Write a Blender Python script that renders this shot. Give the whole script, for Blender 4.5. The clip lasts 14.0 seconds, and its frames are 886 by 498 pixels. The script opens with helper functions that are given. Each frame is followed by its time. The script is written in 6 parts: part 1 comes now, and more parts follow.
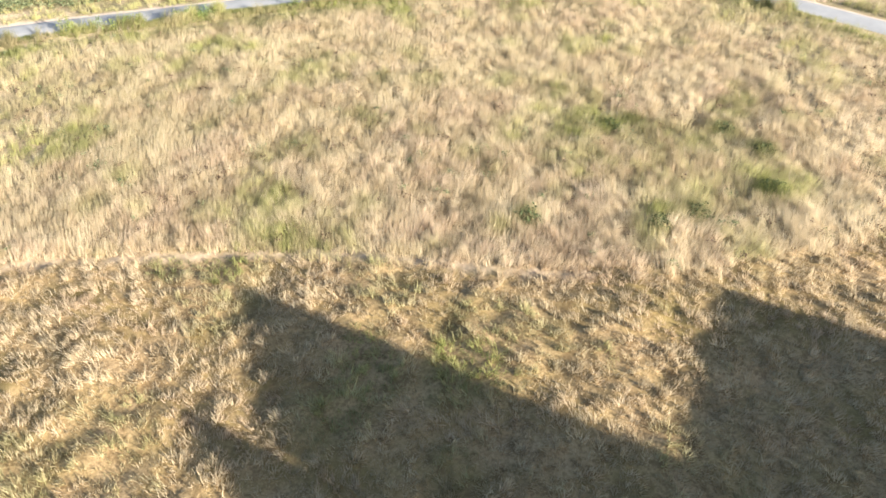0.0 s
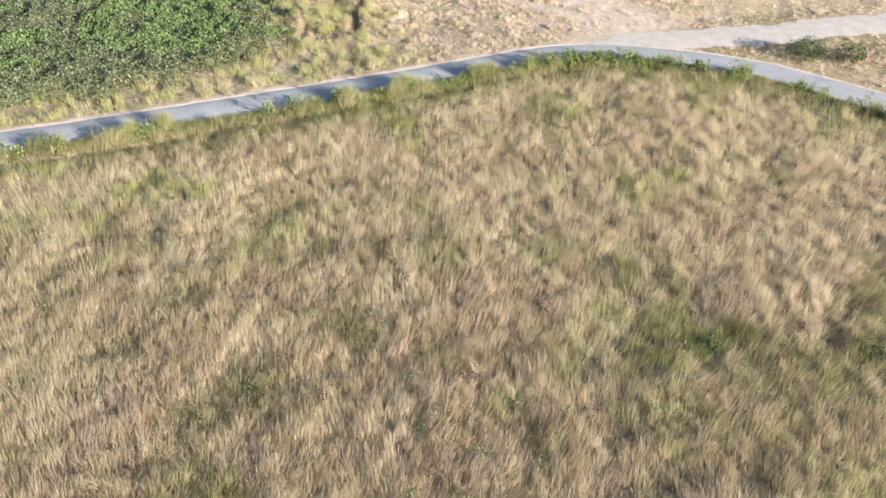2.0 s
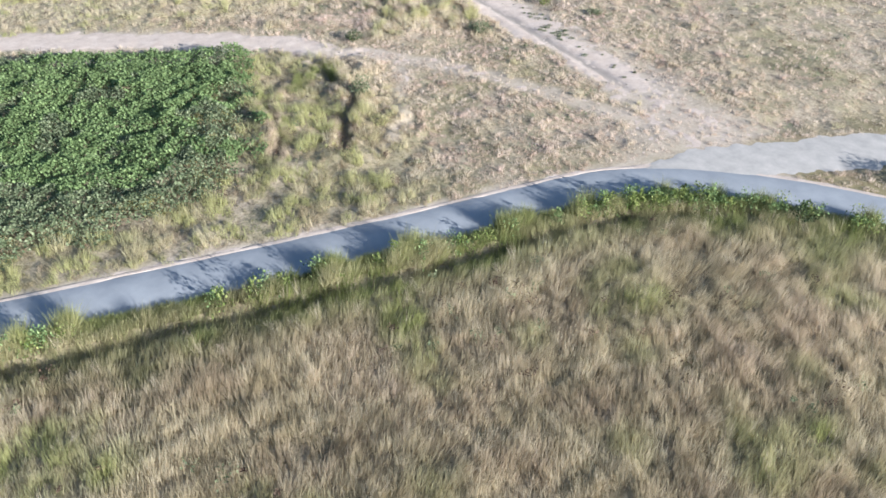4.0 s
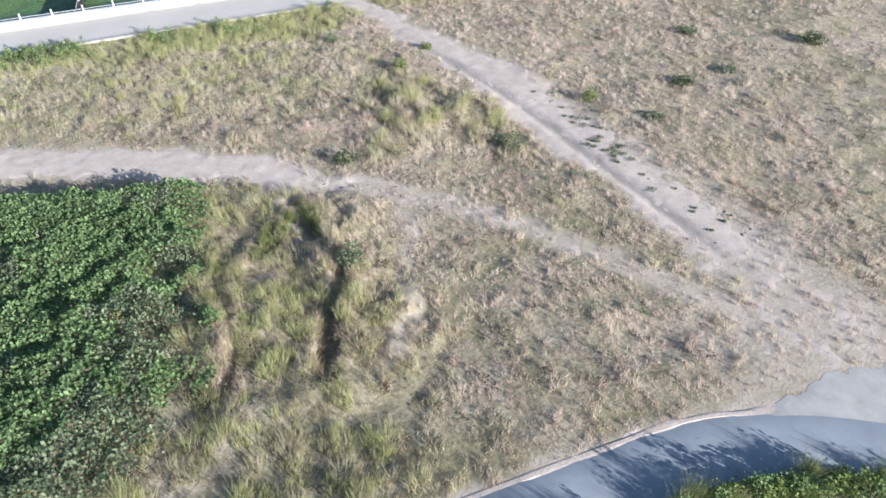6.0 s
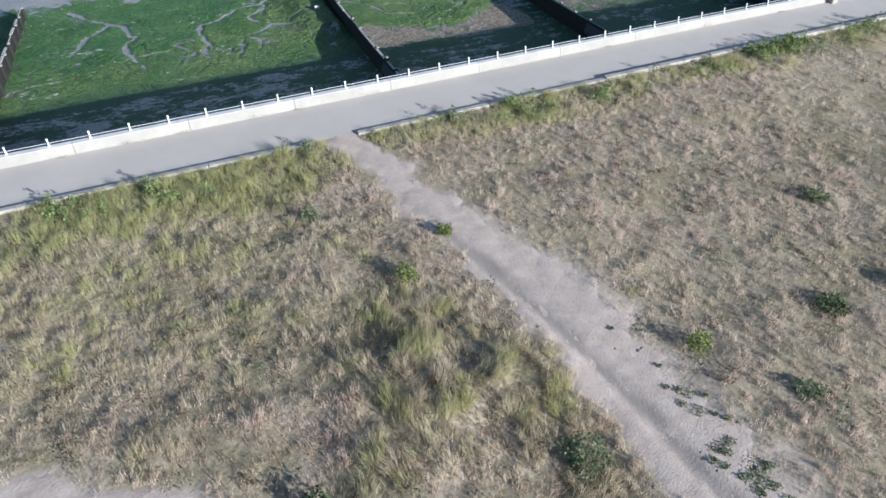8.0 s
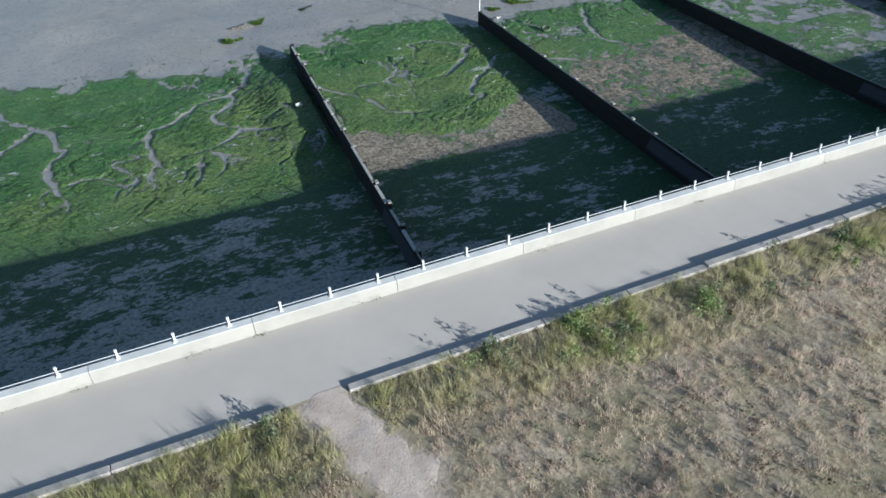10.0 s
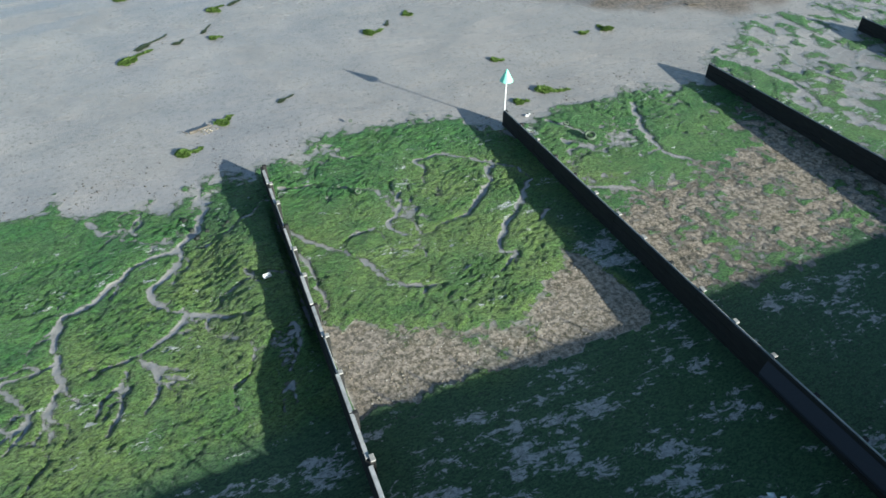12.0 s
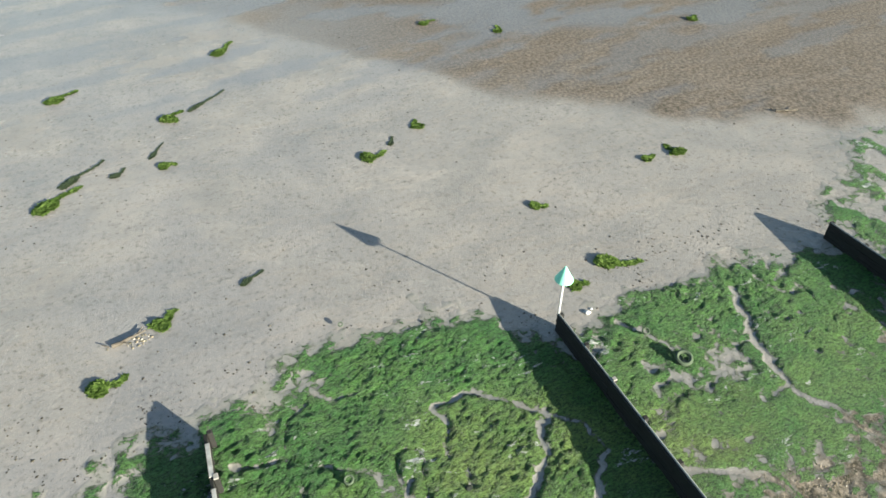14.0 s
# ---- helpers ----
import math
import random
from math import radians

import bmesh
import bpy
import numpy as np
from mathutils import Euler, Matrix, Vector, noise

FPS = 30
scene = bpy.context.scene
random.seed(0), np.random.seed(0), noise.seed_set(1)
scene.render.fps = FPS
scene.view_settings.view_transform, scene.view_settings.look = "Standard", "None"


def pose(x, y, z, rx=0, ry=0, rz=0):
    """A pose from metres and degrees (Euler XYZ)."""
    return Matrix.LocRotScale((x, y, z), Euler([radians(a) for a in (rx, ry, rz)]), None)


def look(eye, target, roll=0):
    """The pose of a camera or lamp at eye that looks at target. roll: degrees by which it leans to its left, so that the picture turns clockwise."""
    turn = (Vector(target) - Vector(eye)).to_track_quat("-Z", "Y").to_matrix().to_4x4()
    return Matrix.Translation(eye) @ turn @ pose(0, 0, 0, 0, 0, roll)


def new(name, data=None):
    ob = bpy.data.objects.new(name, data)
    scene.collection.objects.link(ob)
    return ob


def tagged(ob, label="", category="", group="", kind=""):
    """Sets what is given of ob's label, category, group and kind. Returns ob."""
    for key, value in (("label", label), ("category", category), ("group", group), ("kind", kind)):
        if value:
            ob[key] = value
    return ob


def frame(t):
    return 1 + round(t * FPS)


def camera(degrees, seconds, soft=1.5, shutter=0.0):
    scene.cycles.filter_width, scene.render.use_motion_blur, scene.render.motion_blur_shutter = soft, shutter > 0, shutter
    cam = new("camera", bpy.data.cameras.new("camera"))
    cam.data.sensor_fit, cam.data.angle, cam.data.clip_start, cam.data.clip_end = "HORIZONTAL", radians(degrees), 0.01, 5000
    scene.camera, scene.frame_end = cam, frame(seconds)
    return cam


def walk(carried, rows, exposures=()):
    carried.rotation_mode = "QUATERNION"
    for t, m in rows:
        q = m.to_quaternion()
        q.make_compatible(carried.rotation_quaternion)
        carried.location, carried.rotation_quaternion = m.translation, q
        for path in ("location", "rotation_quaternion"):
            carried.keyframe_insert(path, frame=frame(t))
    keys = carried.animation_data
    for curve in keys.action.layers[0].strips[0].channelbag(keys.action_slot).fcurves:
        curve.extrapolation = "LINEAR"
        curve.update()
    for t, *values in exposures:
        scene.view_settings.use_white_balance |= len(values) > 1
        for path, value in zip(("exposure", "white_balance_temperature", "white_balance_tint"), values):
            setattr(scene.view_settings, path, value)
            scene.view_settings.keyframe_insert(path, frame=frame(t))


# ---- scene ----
# Camera and its flight: seconds, x, y, z, heading, pitch, lean.
cam = camera(65.5, 14.0, soft=1.6)
PATH = [
    (0.0, 0.00, 0.00, 14.00, -23.17, -40.14, 0.04),
    (0.5, 0.96, 2.67, 14.07, -23.23, -40.10, 0.04),
    (1.0, 1.81, 5.18, 14.16, -23.36, -40.13, 0.01),
    (1.5, 2.79, 7.92, 14.21, -23.43, -40.16, -0.09),
    (2.0, 3.83, 10.73, 14.32, -23.41, -40.19, -0.09),
    (2.5, 4.75, 13.26, 14.45, -23.48, -40.36, -0.06),
    (3.0, 5.72, 15.91, 14.39, -23.53, -40.24, -0.04),
    (3.2, 6.10, 16.99, 14.38, -23.57, -40.22, -0.06),
    (5.3, 9.92, 27.85, 14.66, -23.69, -40.76, -0.21),
    (5.5, 10.33, 28.98, 14.66, -23.68, -40.74, -0.24),
    (6.0, 11.30, 31.57, 14.64, -23.65, -40.67, -0.18),
    (6.5, 12.32, 34.31, 14.63, -23.57, -40.53, -0.07),
    (7.0, 13.43, 37.32, 14.67, -23.53, -40.50, 0.03),
    (7.5, 14.42, 39.97, 14.82, -23.45, -40.69, 0.00),
    (7.7, 14.83, 41.12, 14.84, -23.41, -40.67, -0.01),
    (7.8, 15.78, 43.61, 14.84, -23.38, -40.70, -0.04),
    (8.0, 16.16, 44.73, 14.87, -23.42, -40.67, 0.03),
    (8.2, 16.57, 45.91, 14.87, -23.47, -40.69, -0.06),
    (10.3, 21.16, 58.90, 14.92, -23.64, -40.56, 0.23),
    (10.5, 21.70, 60.22, 14.96, -23.55, -40.66, 0.13),
    (11.0, 22.58, 63.04, 15.15, -23.79, -40.85, 0.04),
    (11.5, 23.69, 66.06, 15.21, -23.75, -40.90, 0.05),
    (12.0, 24.87, 69.25, 15.28, -23.74, -40.92, 0.03),
    (12.1, 25.24, 70.26, 15.30, -23.74, -40.94, 0.02),
    (12.2, 25.70, 71.52, 15.32, -23.75, -40.97, 0.01),
    (12.3, 26.01, 72.35, 15.33, -23.75, -40.99, 0.01),
    (12.4, 26.23, 72.95, 15.34, -23.75, -41.00, 0.00),
    (12.5, 26.44, 73.52, 15.35, -23.75, -41.01, 0.00),
    (13.0, 27.45, 76.60, 15.40, -23.92, -40.99, -0.08),
    (13.5, 28.63, 79.78, 15.42, -23.83, -40.86, -0.06),
    (14.0, 29.71, 82.74, 15.53, -23.58, -40.73, 0.07),
]
EXPOSURES = [(0.0, 2.20, 6550, 11), (1.0, 2.06, 6380, 12), (2.0, 1.80, 6120, 13), (3.0, 1.65, 5700, 11), (5.5, 1.44, 5200, 10), (6.5, 1.30, 5250, 10), (7.0, 1.20, 5330, 12), (7.5, 1.13, 5300, 12), (8.2, 0.88, 5120, 9), (10.3, 0.80, 5200, 5), (12.0, 1.32, 5400, 2), (14.0, 1.57, 6130, 2)]
walk(cam, [(t, pose(x, y, z, 90 + pitch, 0, yaw) @ pose(0, 0, 0, 0, 0, -lean)) for t, x, y, z, yaw, pitch, lean in PATH], EXPOSURES)

# Low evening sun and a clear sky.
SUN = Vector((0.501, -0.822, 0.274))
world = bpy.data.worlds.new("sky")
scene.world = world
world.use_nodes = True
sky = world.node_tree.nodes.new("ShaderNodeTexSky")
sky.sky_type, sky.sun_disc = "NISHITA", False
sky.sun_elevation, sky.sun_rotation = radians(15.9), radians(148.6)
world.node_tree.links.new(sky.outputs[0], world.node_tree.nodes["Background"].inputs[0])
world.node_tree.nodes["Background"].inputs[1].default_value = 0.056
sun = new("sun", bpy.data.lights.new("sun", "SUN"))
sun.data.energy, sun.data.angle, sun.data.color = 5.0, radians(0.53), (1.0, 0.89, 0.74)
sun.matrix_world = look(SUN * 60, (0, 0, 0))


# ---- noise and plan geometry ----
def table(seed):
    return np.random.RandomState(seed).rand(256, 256)


TABLES = [table(100 + i) for i in range(12)]


def vn(x, y, seed=0):
    x, y = np.asarray(x, float), np.asarray(y, float)
    xi, yi = np.floor(x).astype(int), np.floor(y).astype(int)
    u, v = x - xi, y - yi
    u, v = u * u * (3 - 2 * u), v * v * (3 - 2 * v)
    g = TABLES[seed % 12]
    a, b = g[xi & 255, yi & 255], g[(xi + 1) & 255, yi & 255]
    c, d = g[xi & 255, (yi + 1) & 255], g[(xi + 1) & 255, (yi + 1) & 255]
    return (a * (1 - u) + b * u) * (1 - v) + (c * (1 - u) + d * u) * v


def fbm(x, y, seed=0, octaves=4):
    """Layered noise from 0 to 1."""
    total, amp, norm = 0, 1.0, 0
    x, y = np.asarray(x, float) + 37.3, np.asarray(y, float) + 91.7
    for k in range(octaves):
        total = total + amp * vn(x * 2 ** k, y * 2 ** k, seed + k)
        norm += amp
        amp *= 0.5
    return total / norm


def ease(a, b, v):
    s = np.clip((v - a) / (b - a), 0, 1)
    return s * s * (3 - 2 * s)


def curve_points(pts, per=8):
    """A smooth line through plan points."""
    p = np.array(pts, float)
    p = np.vstack([2 * p[0] - p[1], p, 2 * p[-1] - p[-2]])
    out = []
    for i in range(1, len(p) - 2):
        for s in np.arange(per) / per:
            a, b, c, d = p[i - 1:i + 3]
            out.append(0.5 * (2 * b + (c - a) * s + (2 * a - 5 * b + 4 * c - d) * s * s + (3 * b - a - 3 * c + d) * s ** 3))
    return np.array(out + [p[-2]])


def offside(x, y, line):
    """Distance from a line, and the signed side (positive: to the left of its run)."""
    best, side = np.full(np.shape(x), 1e9), np.zeros(np.shape(x))
    for a, b in zip(line[:-1], line[1:]):
        d = b - a
        s = np.clip(((x - a[0]) * d[0] + (y - a[1]) * d[1]) / (d @ d), 0, 1)
        ex, ey = x - a[0] - s * d[0], y - a[1] - s * d[1]
        r = np.hypot(ex, ey)
        near = r < best
        best, side = np.where(near, r, best), np.where(near, np.sign(d[0] * ey - d[1] * ex), side)
    return best, side


ROAD = curve_points([(-60, 41.5), (-10, 39.5), (0, 38.85), (7, 38.35), (13.5, 37.98), (20, 37.75), (22.2, 37.35), (24.2, 36.55), (26.7, 34.8), (29.1, 32.5), (30.4, 30.4), (33, 25), (38, 12), (44, -6)])
TRACK = curve_points([(21.6, 37.5), (23.6, 37.3), (26, 36.9), (28.5, 36.4), (32, 35.4), (36, 34.7), (45, 33), (70, 29), (100, 24), (140, 18)], 24)
PATH_B = curve_points([(-50, 74), (-20, 66), (0, 60.2), (5.8, 57.9), (9.4, 56.3), (13, 54.6), (15.4, 52.5), (17.7, 51), (19.5, 49), (21.7, 46.5), (23.5, 43.4), (25.2, 40.8), (26.6, 38.4)])
GULLY = curve_points([(14.2, 51.7), (14.3, 51.0), (14.4, 49.7), (14.6, 48.3), (14.8, 47.4), (14.0, 45.9), (13.6, 44.8), (13.2, 43.7)])
GULLY_B = curve_points([(13.4, 50.4), (13.0, 49.4), (11.8, 49.4), (11.1, 48.1), (11.1, 46.7), (11.1, 45.4), (10.7, 44.4), (10.3, 43.7)])
LINE_C = curve_points([(17.7, 49.8), (17.3, 48.1), (16.6, 46.5), (16.4, 45.1), (15.7, 44.2), (14.8, 43.4)])
BROW_LINE = curve_points([(-9, 20.8), (-5.8, 19.8), (-2.7, 18.8), (0.1, 17.8), (2.3, 16.8), (4.3, 15.8), (6.2, 14.7), (7.8, 13.6), (10, 12.5)])
ROAD_HALF, KERB_Y, WALL_Y = 0.9, 68.64, 71.5


def rut_x(y):
    """The trodden middle of the path that runs down to the promenade."""
    return np.interp(y, [38, 40.7, 43.2, 45.5, 47.1, 48.8, 50.5, 52.5, 54.7, 56.9, 60, 63, 67.5], [27.0, 26.5, 26.3, 26.1, 25.9, 25.7, 25.5, 25.3, 25.0, 24.6, 23.9, 23.1, 22.0])


def bare(x, y):
    """How worn to bare earth the land is, 0 to 1."""
    n = fbm(x * 1.1, y * 1.1, 3) - 0.5
    west = np.interp(y, [38, 45.2, 48.9, 51.3, 53.9, 57.2, 60.2, 63.5, 67.7], [25.2, 25.6, 25.0, 24.6, 24.3, 23.9, 23.4, 22.6, 21.6])
    east = np.interp(y, [38, 41, 45.7, 49, 51.7, 55.8, 58.3, 61, 63.6, 67, 68.5], [29.5, 28.6, 28.0, 27.4, 27.0, 26.8, 26.4, 25.1, 24.0, 22.5, 22.2])
    rut = rut_x(y)
    a = ease(-0.35, 0.3, x - west + n * 1.3) * (1 - 0.95 * ease(0.34, 1.15, (x - rut - 0.3 + n * 1.8) / (east - rut + 0.6))) * ease(37.6, 38.2, y) * (0.62 + 0.38 * ease(41.5, 45.5, y + 2 * n))
    db, _ = offside(x, y, PATH_B)
    b = ease(1.2, 0.5, db / (0.62 + 0.33 * ease(18, 14, x) + 0.3 * ease(16, 8, x)) + n * 1.1) * (0.60 + 0.40 * ease(18, 13, x))
    dc, _ = offside(x, y, LINE_C)
    c = 0.42 * ease(0.5, 0.1, dc + n * 0.5)
    dw, _ = offside(x, y, BROW_LINE)
    c = np.maximum(c, 0.4 * ease(0.3, 0.08, dw + n * 0.4))
    dg, _ = offside(x + 0.28, y, GULLY)
    c = np.maximum(c, 0.42 * ease(0.4, 0.15, dg + n * 0.5) * ease(45.6, 46.6, y))
    junction = 0.48 * ease(1.15, 0.5, np.hypot((x - 25.6) / 3.6, (y - 39.6) / 2.2) + n * 1.2)
    dr, _ = offside(x, y, ROAD)
    edge = 0.8 * ease(1.35, 1.0, dr + n * 0.4) * (y > 35)
    return np.clip(np.maximum(np.maximum(np.maximum(a, junction), b), np.maximum(c, edge)), 0, 1)


def brow(x):
    """Where the short rough grass gives way to the tall meadow."""
    return np.interp(x, [-8, -3, 0.2, 6.4, 12.5, 18, 40], [20.4, 19.0, 17.9, 14.3, 11.4, 10.3, 8])


def land_z(x, y):
    dr, _ = offside(x, y, ROAD)
    da = np.abs(x - rut_x(y) - 0.4)
    dt, _ = offside(x, y, TRACK)
    open_land = ease(-22, -14, x) * ease(77, 66, x)
    flat = ease(0.9, 2.5, dr) * ease(1.3, 2.6, dt) * ease(KERB_Y - 0.1, KERB_Y - 2, y) * open_land
    worn = 1 - 0.85 * ease(2.2, 1.0, da) * (y > 37) * (y < 69)
    db, _ = offside(x, y, PATH_B)
    worn = np.minimum(worn, 1 - 0.85 * ease(2.0, 0.9, db))
    z = flat * 0.30 * (fbm(x / 5, y / 5, 5, 3) - 0.5) * worn
    z = z + 0.20 * (fbm(x * 1.5, y * 1.5, 6, 2) - 0.5) * ease(0.5, -0.5, y - brow(x)) * ease(-3, 0, y) * open_land
    dv, side = offside(x, y, ROAD)
    z = z - 0.28 * ease(0.5, 0.1, np.abs(dv - 2.1)) * (side < 0) * ease(33, 35, y) * open_land
    z = z + ease(0.9, 2.5, dr) * ease(1.3, 2.6, dt) * open_land * ease(KERB_Y - 0.1, KERB_Y - 1, y) * 0.12 * (fbm(x * 1.3, y * 1.3, 8, 2) - 0.5) * worn
    dg, _ = offside(x, y, GULLY)
    dh, _ = offside(x, y, GULLY_B)
    rag = fbm(x * 0.9, y * 0.9, 11, 3)
    z = z - np.maximum(0.30 * ease(0.45, 0.10, dg + 0.4 * (rag - 0.5)), 0.17 * ease(0.45, 0.05, dh + 0.6 * (rag - 0.5)) * ease(0.30, 0.50, rag)) * (1 - 0.55 * ease(49.6, 50.6, y))
    z = z - 0.05 * ease(0.4, 0.1, np.abs(x - rut_x(y) + 0.2 * (fbm(x / 2, y / 2, 3, 2) - 0.5))) * ease(64, 58, y) * ease(41.5, 45, y)
    humps = ease(9.5, 11, x) * ease(18, 16, x) * ease(42, 44, y) * ease(53.5, 52, y)
    z = z + 0.9 * humps * np.maximum(fbm(x / 1.5, y / 1.9, 2, 3) - 0.42, 0)
    z = z + 0.55 * ease(3.2, 0.8, np.hypot((x - 21.3) / 1.3, y - 55.4)) * np.maximum(fbm(x / 1.3, y / 1.3, 9, 3) - 0.3, 0)
    return z


def beach_z(x, y):
    z = np.interp(y, [71.5, 82.5, 97, 112, 160, 2500], [-2.35, -3.0, -3.66, -3.78, -3.85, -4.6])
    line = 26.95 + 0.95 * (y - 72.9) / 24.3
    hump = 0.36 * ease(23.8, 26.2, x) * ease(line - 0.08, line - 0.45, x) * ease(97, 92, y) * ease(84.3, 87, y)
    return z + hump + 0.05 * (fbm(x / 3, y / 3, 7, 3) - 0.5)


# ---- mesh helpers ----
def raw(name, verts, faces, material, attrs=(), smooth=False):
    """A mesh from arrays: verts (n, 3), faces (m, k)."""
    me = bpy.data.meshes.new(name)
    v, f = np.asarray(verts, np.float32), np.asarray(faces, np.int32)
    me.vertices.add(len(v))
    me.vertices.foreach_set("co", v.ravel())
    me.loops.add(f.size)
    me.loops.foreach_set("vertex_index", f.ravel())
    me.polygons.add(len(f))
    me.polygons.foreach_set("loop_start", np.arange(len(f), dtype=np.int32) * f.shape[1])
    me.polygons.foreach_set("loop_total", np.full(len(f), f.shape[1], np.int32))
    if smooth:
        me.polygons.foreach_set("use_smooth", np.ones(len(f), bool))
    for key, values in attrs:
        layer = me.attributes.new(key, "FLOAT", "POINT")
        layer.data.foreach_set("value", np.asarray(values, np.float32))
    me.update(calc_edges=True)
    for one in (material if isinstance(material, (list, tuple)) else [material]):
        me.materials.append(one)
    return me


def grid_faces(nx, ny):
    i = (np.arange(ny - 1)[:, None] * nx + np.arange(nx - 1)[None, :]).ravel()
    return np.stack([i, i + 1, i + nx + 1, i + nx], 1)


def part(name, data, material=None, parent=None, label=""):
    """Links a bmesh or mesh as one object, under its thing."""
    if isinstance(data, bmesh.types.BMesh):
        me = bpy.data.meshes.new(name)
        data.to_mesh(me)
        data.free()
        data = me
    if material and not data.materials:
        data.materials.append(material)
    ob = new(name, data)
    ob.parent = parent
    return tagged(ob, label)


def thing(name, label, category, group="", kind="", at=(0, 0, 0)):
    ob = new(name)
    ob.location = at
    return tagged(ob, label, category, group, kind)


def box(size, at=(0, 0, 0), bevel=0.0, bm=None):
    """A box of that size with its middle at a place."""
    bm = bm or bmesh.new()
    made = bmesh.ops.create_cube(bm, size=1, matrix=Matrix.Translation(at) @ Matrix.Diagonal((*size, 1)))
    if bevel:
        edges = list({e for v in made["verts"] for e in v.link_edges})
        bmesh.ops.bevel(bm, geom=edges, offset=bevel, segments=1, affect="EDGES")
    return bm


def tube(radius, p, q, sides=10, bm=None, top=None):
    bm = bm or bmesh.new()
    p, q = Vector(p), Vector(q)
    m = Matrix.Translation((p + q) / 2) @ (q - p).to_track_quat("Z", "Y").to_matrix().to_4x4()
    bmesh.ops.create_cone(bm, cap_ends=True, segments=sides, radius1=radius, radius2=radius if top is None else top, depth=(q - p).length, matrix=m)
    return bm


def strip(name, line, left, right, z, material, step=1, thick=0.0, wobble=0.0, crown=0.03, smooth=True):
    """A ribbon along a plan line, with ragged edges if wobble."""
    p = line
    d = np.gradient(p, axis=0)
    d /= np.linalg.norm(d, axis=1)[:, None]
    n = np.stack([-d[:, 1], d[:, 0]], 1)
    k = 7
    rows = []
    for s in np.linspace(0, 1, k):
        off = left * (1 - s) - right * s
        off = off + wobble * (fbm(p[:, 0] * 2, p[:, 1] * 2 + 50 * s, 2) - 0.5) * (1 if s in (0.0, 1.0) else 0)
        q = p + n * (off[:, None] if np.ndim(off) else off)
        zz = z + crown * (1 - (2 * s - 1) ** 2)
        if s in (0.0, 1.0):
            zz = z - thick
        rows.append(np.column_stack([q, np.full(len(q), zz)]))
    v = np.stack(rows, 1).reshape(-1, 3)
    return raw(name, v, grid_faces(k, len(p)), material, smooth=smooth)


# ---- materials ----
def begin(name):
    m = bpy.data.materials.new(name)
    m.use_nodes = True
    m.node_tree.nodes.clear()
    return m, m.node_tree


def plug(nt, socket, value):
    if isinstance(value, bpy.types.NodeSocket):
        nt.links.new(value, socket)
    elif isinstance(value, (tuple, list)) and len(value) == 3 and socket.type == "RGBA":
        socket.default_value = (*value, 1)
    else:
        socket.default_value = value


def coords(nt, stretch=(1, 1, 1), turn=0.0):
    c, m = nt.nodes.new("ShaderNodeTexCoord"), nt.nodes.new("ShaderNodeMapping")
    nt.links.new(c.outputs["Object"], m.inputs["Vector"])
    m.inputs["Scale"].default_value = stretch
    m.inputs["Rotation"].default_value = (0, 0, radians(turn))
    return m.outputs[0]


def grain(nt, scale, detail=4.0, rough=0.6, at=None, warp=0.0):
    n = nt.nodes.new("ShaderNodeTexNoise")
    n.inputs["Scale"].default_value, n.inputs["Detail"].default_value = scale, detail
    n.inputs["Roughness"].default_value, n.inputs["Distortion"].default_value = rough, warp
    nt.links.new(at or coords(nt), n.inputs["Vector"])
    return n.outputs["Fac"]


def shade(nt, fac, *stops):
    """A colour ramp: (position, colour) stops."""
    r = nt.nodes.new("ShaderNodeValToRGB")
    while len(r.color_ramp.elements) < len(stops):
        r.color_ramp.elements.new(0.5)
    for e, (p, c) in zip(r.color_ramp.elements, stops):
        e.position, e.color = p, (*c, 1) if not np.isscalar(c) else (c, c, c, 1)
    plug(nt, r.inputs[0], fac)
    return r.outputs[0]


def blend(nt, fac, a, b, kind="MIX"):
    m = nt.nodes.new("ShaderNodeMix")
    m.data_type, m.blend_type = "RGBA", kind
    plug(nt, m.inputs[0], fac), plug(nt, m.inputs[6], a), plug(nt, m.inputs[7], b)
    return m.outputs[2]


def sums(nt, kind, a, b):
    m = nt.nodes.new("ShaderNodeMath")
    m.operation = kind
    plug(nt, m.inputs[0], a), plug(nt, m.inputs[1], b)
    return m.outputs[0]


def layer(nt, name):
    a = nt.nodes.new("ShaderNodeAttribute")
    a.attribute_name = name
    return a.outputs["Fac"]


def island(nt):
    return nt.nodes.new("ShaderNodeNewGeometry").outputs["Random Per Island"]


def piece(nt):
    return nt.nodes.new("ShaderNodeObjectInfo").outputs["Random"]


def finish(m, nt, color, rough=0.9, bump=None, strength=0.5, distance=0.02, metal=0.0, spec=0.3):
    p, o = nt.nodes.new("ShaderNodeBsdfPrincipled"), nt.nodes.new("ShaderNodeOutputMaterial")
    plug(nt, p.inputs["Base Color"], color), plug(nt, p.inputs["Roughness"], rough), plug(nt, p.inputs["Metallic"], metal)
    plug(nt, p.inputs["Specular IOR Level"], spec)
    if bump is not None:
        b = nt.nodes.new("ShaderNodeBump")
        b.inputs["Strength"].default_value, b.inputs["Distance"].default_value = strength, distance
        nt.links.new(bump, b.inputs["Height"])
        nt.links.new(b.outputs[0], p.inputs["Normal"])
    nt.links.new(p.outputs[0], o.inputs[0])
    return m


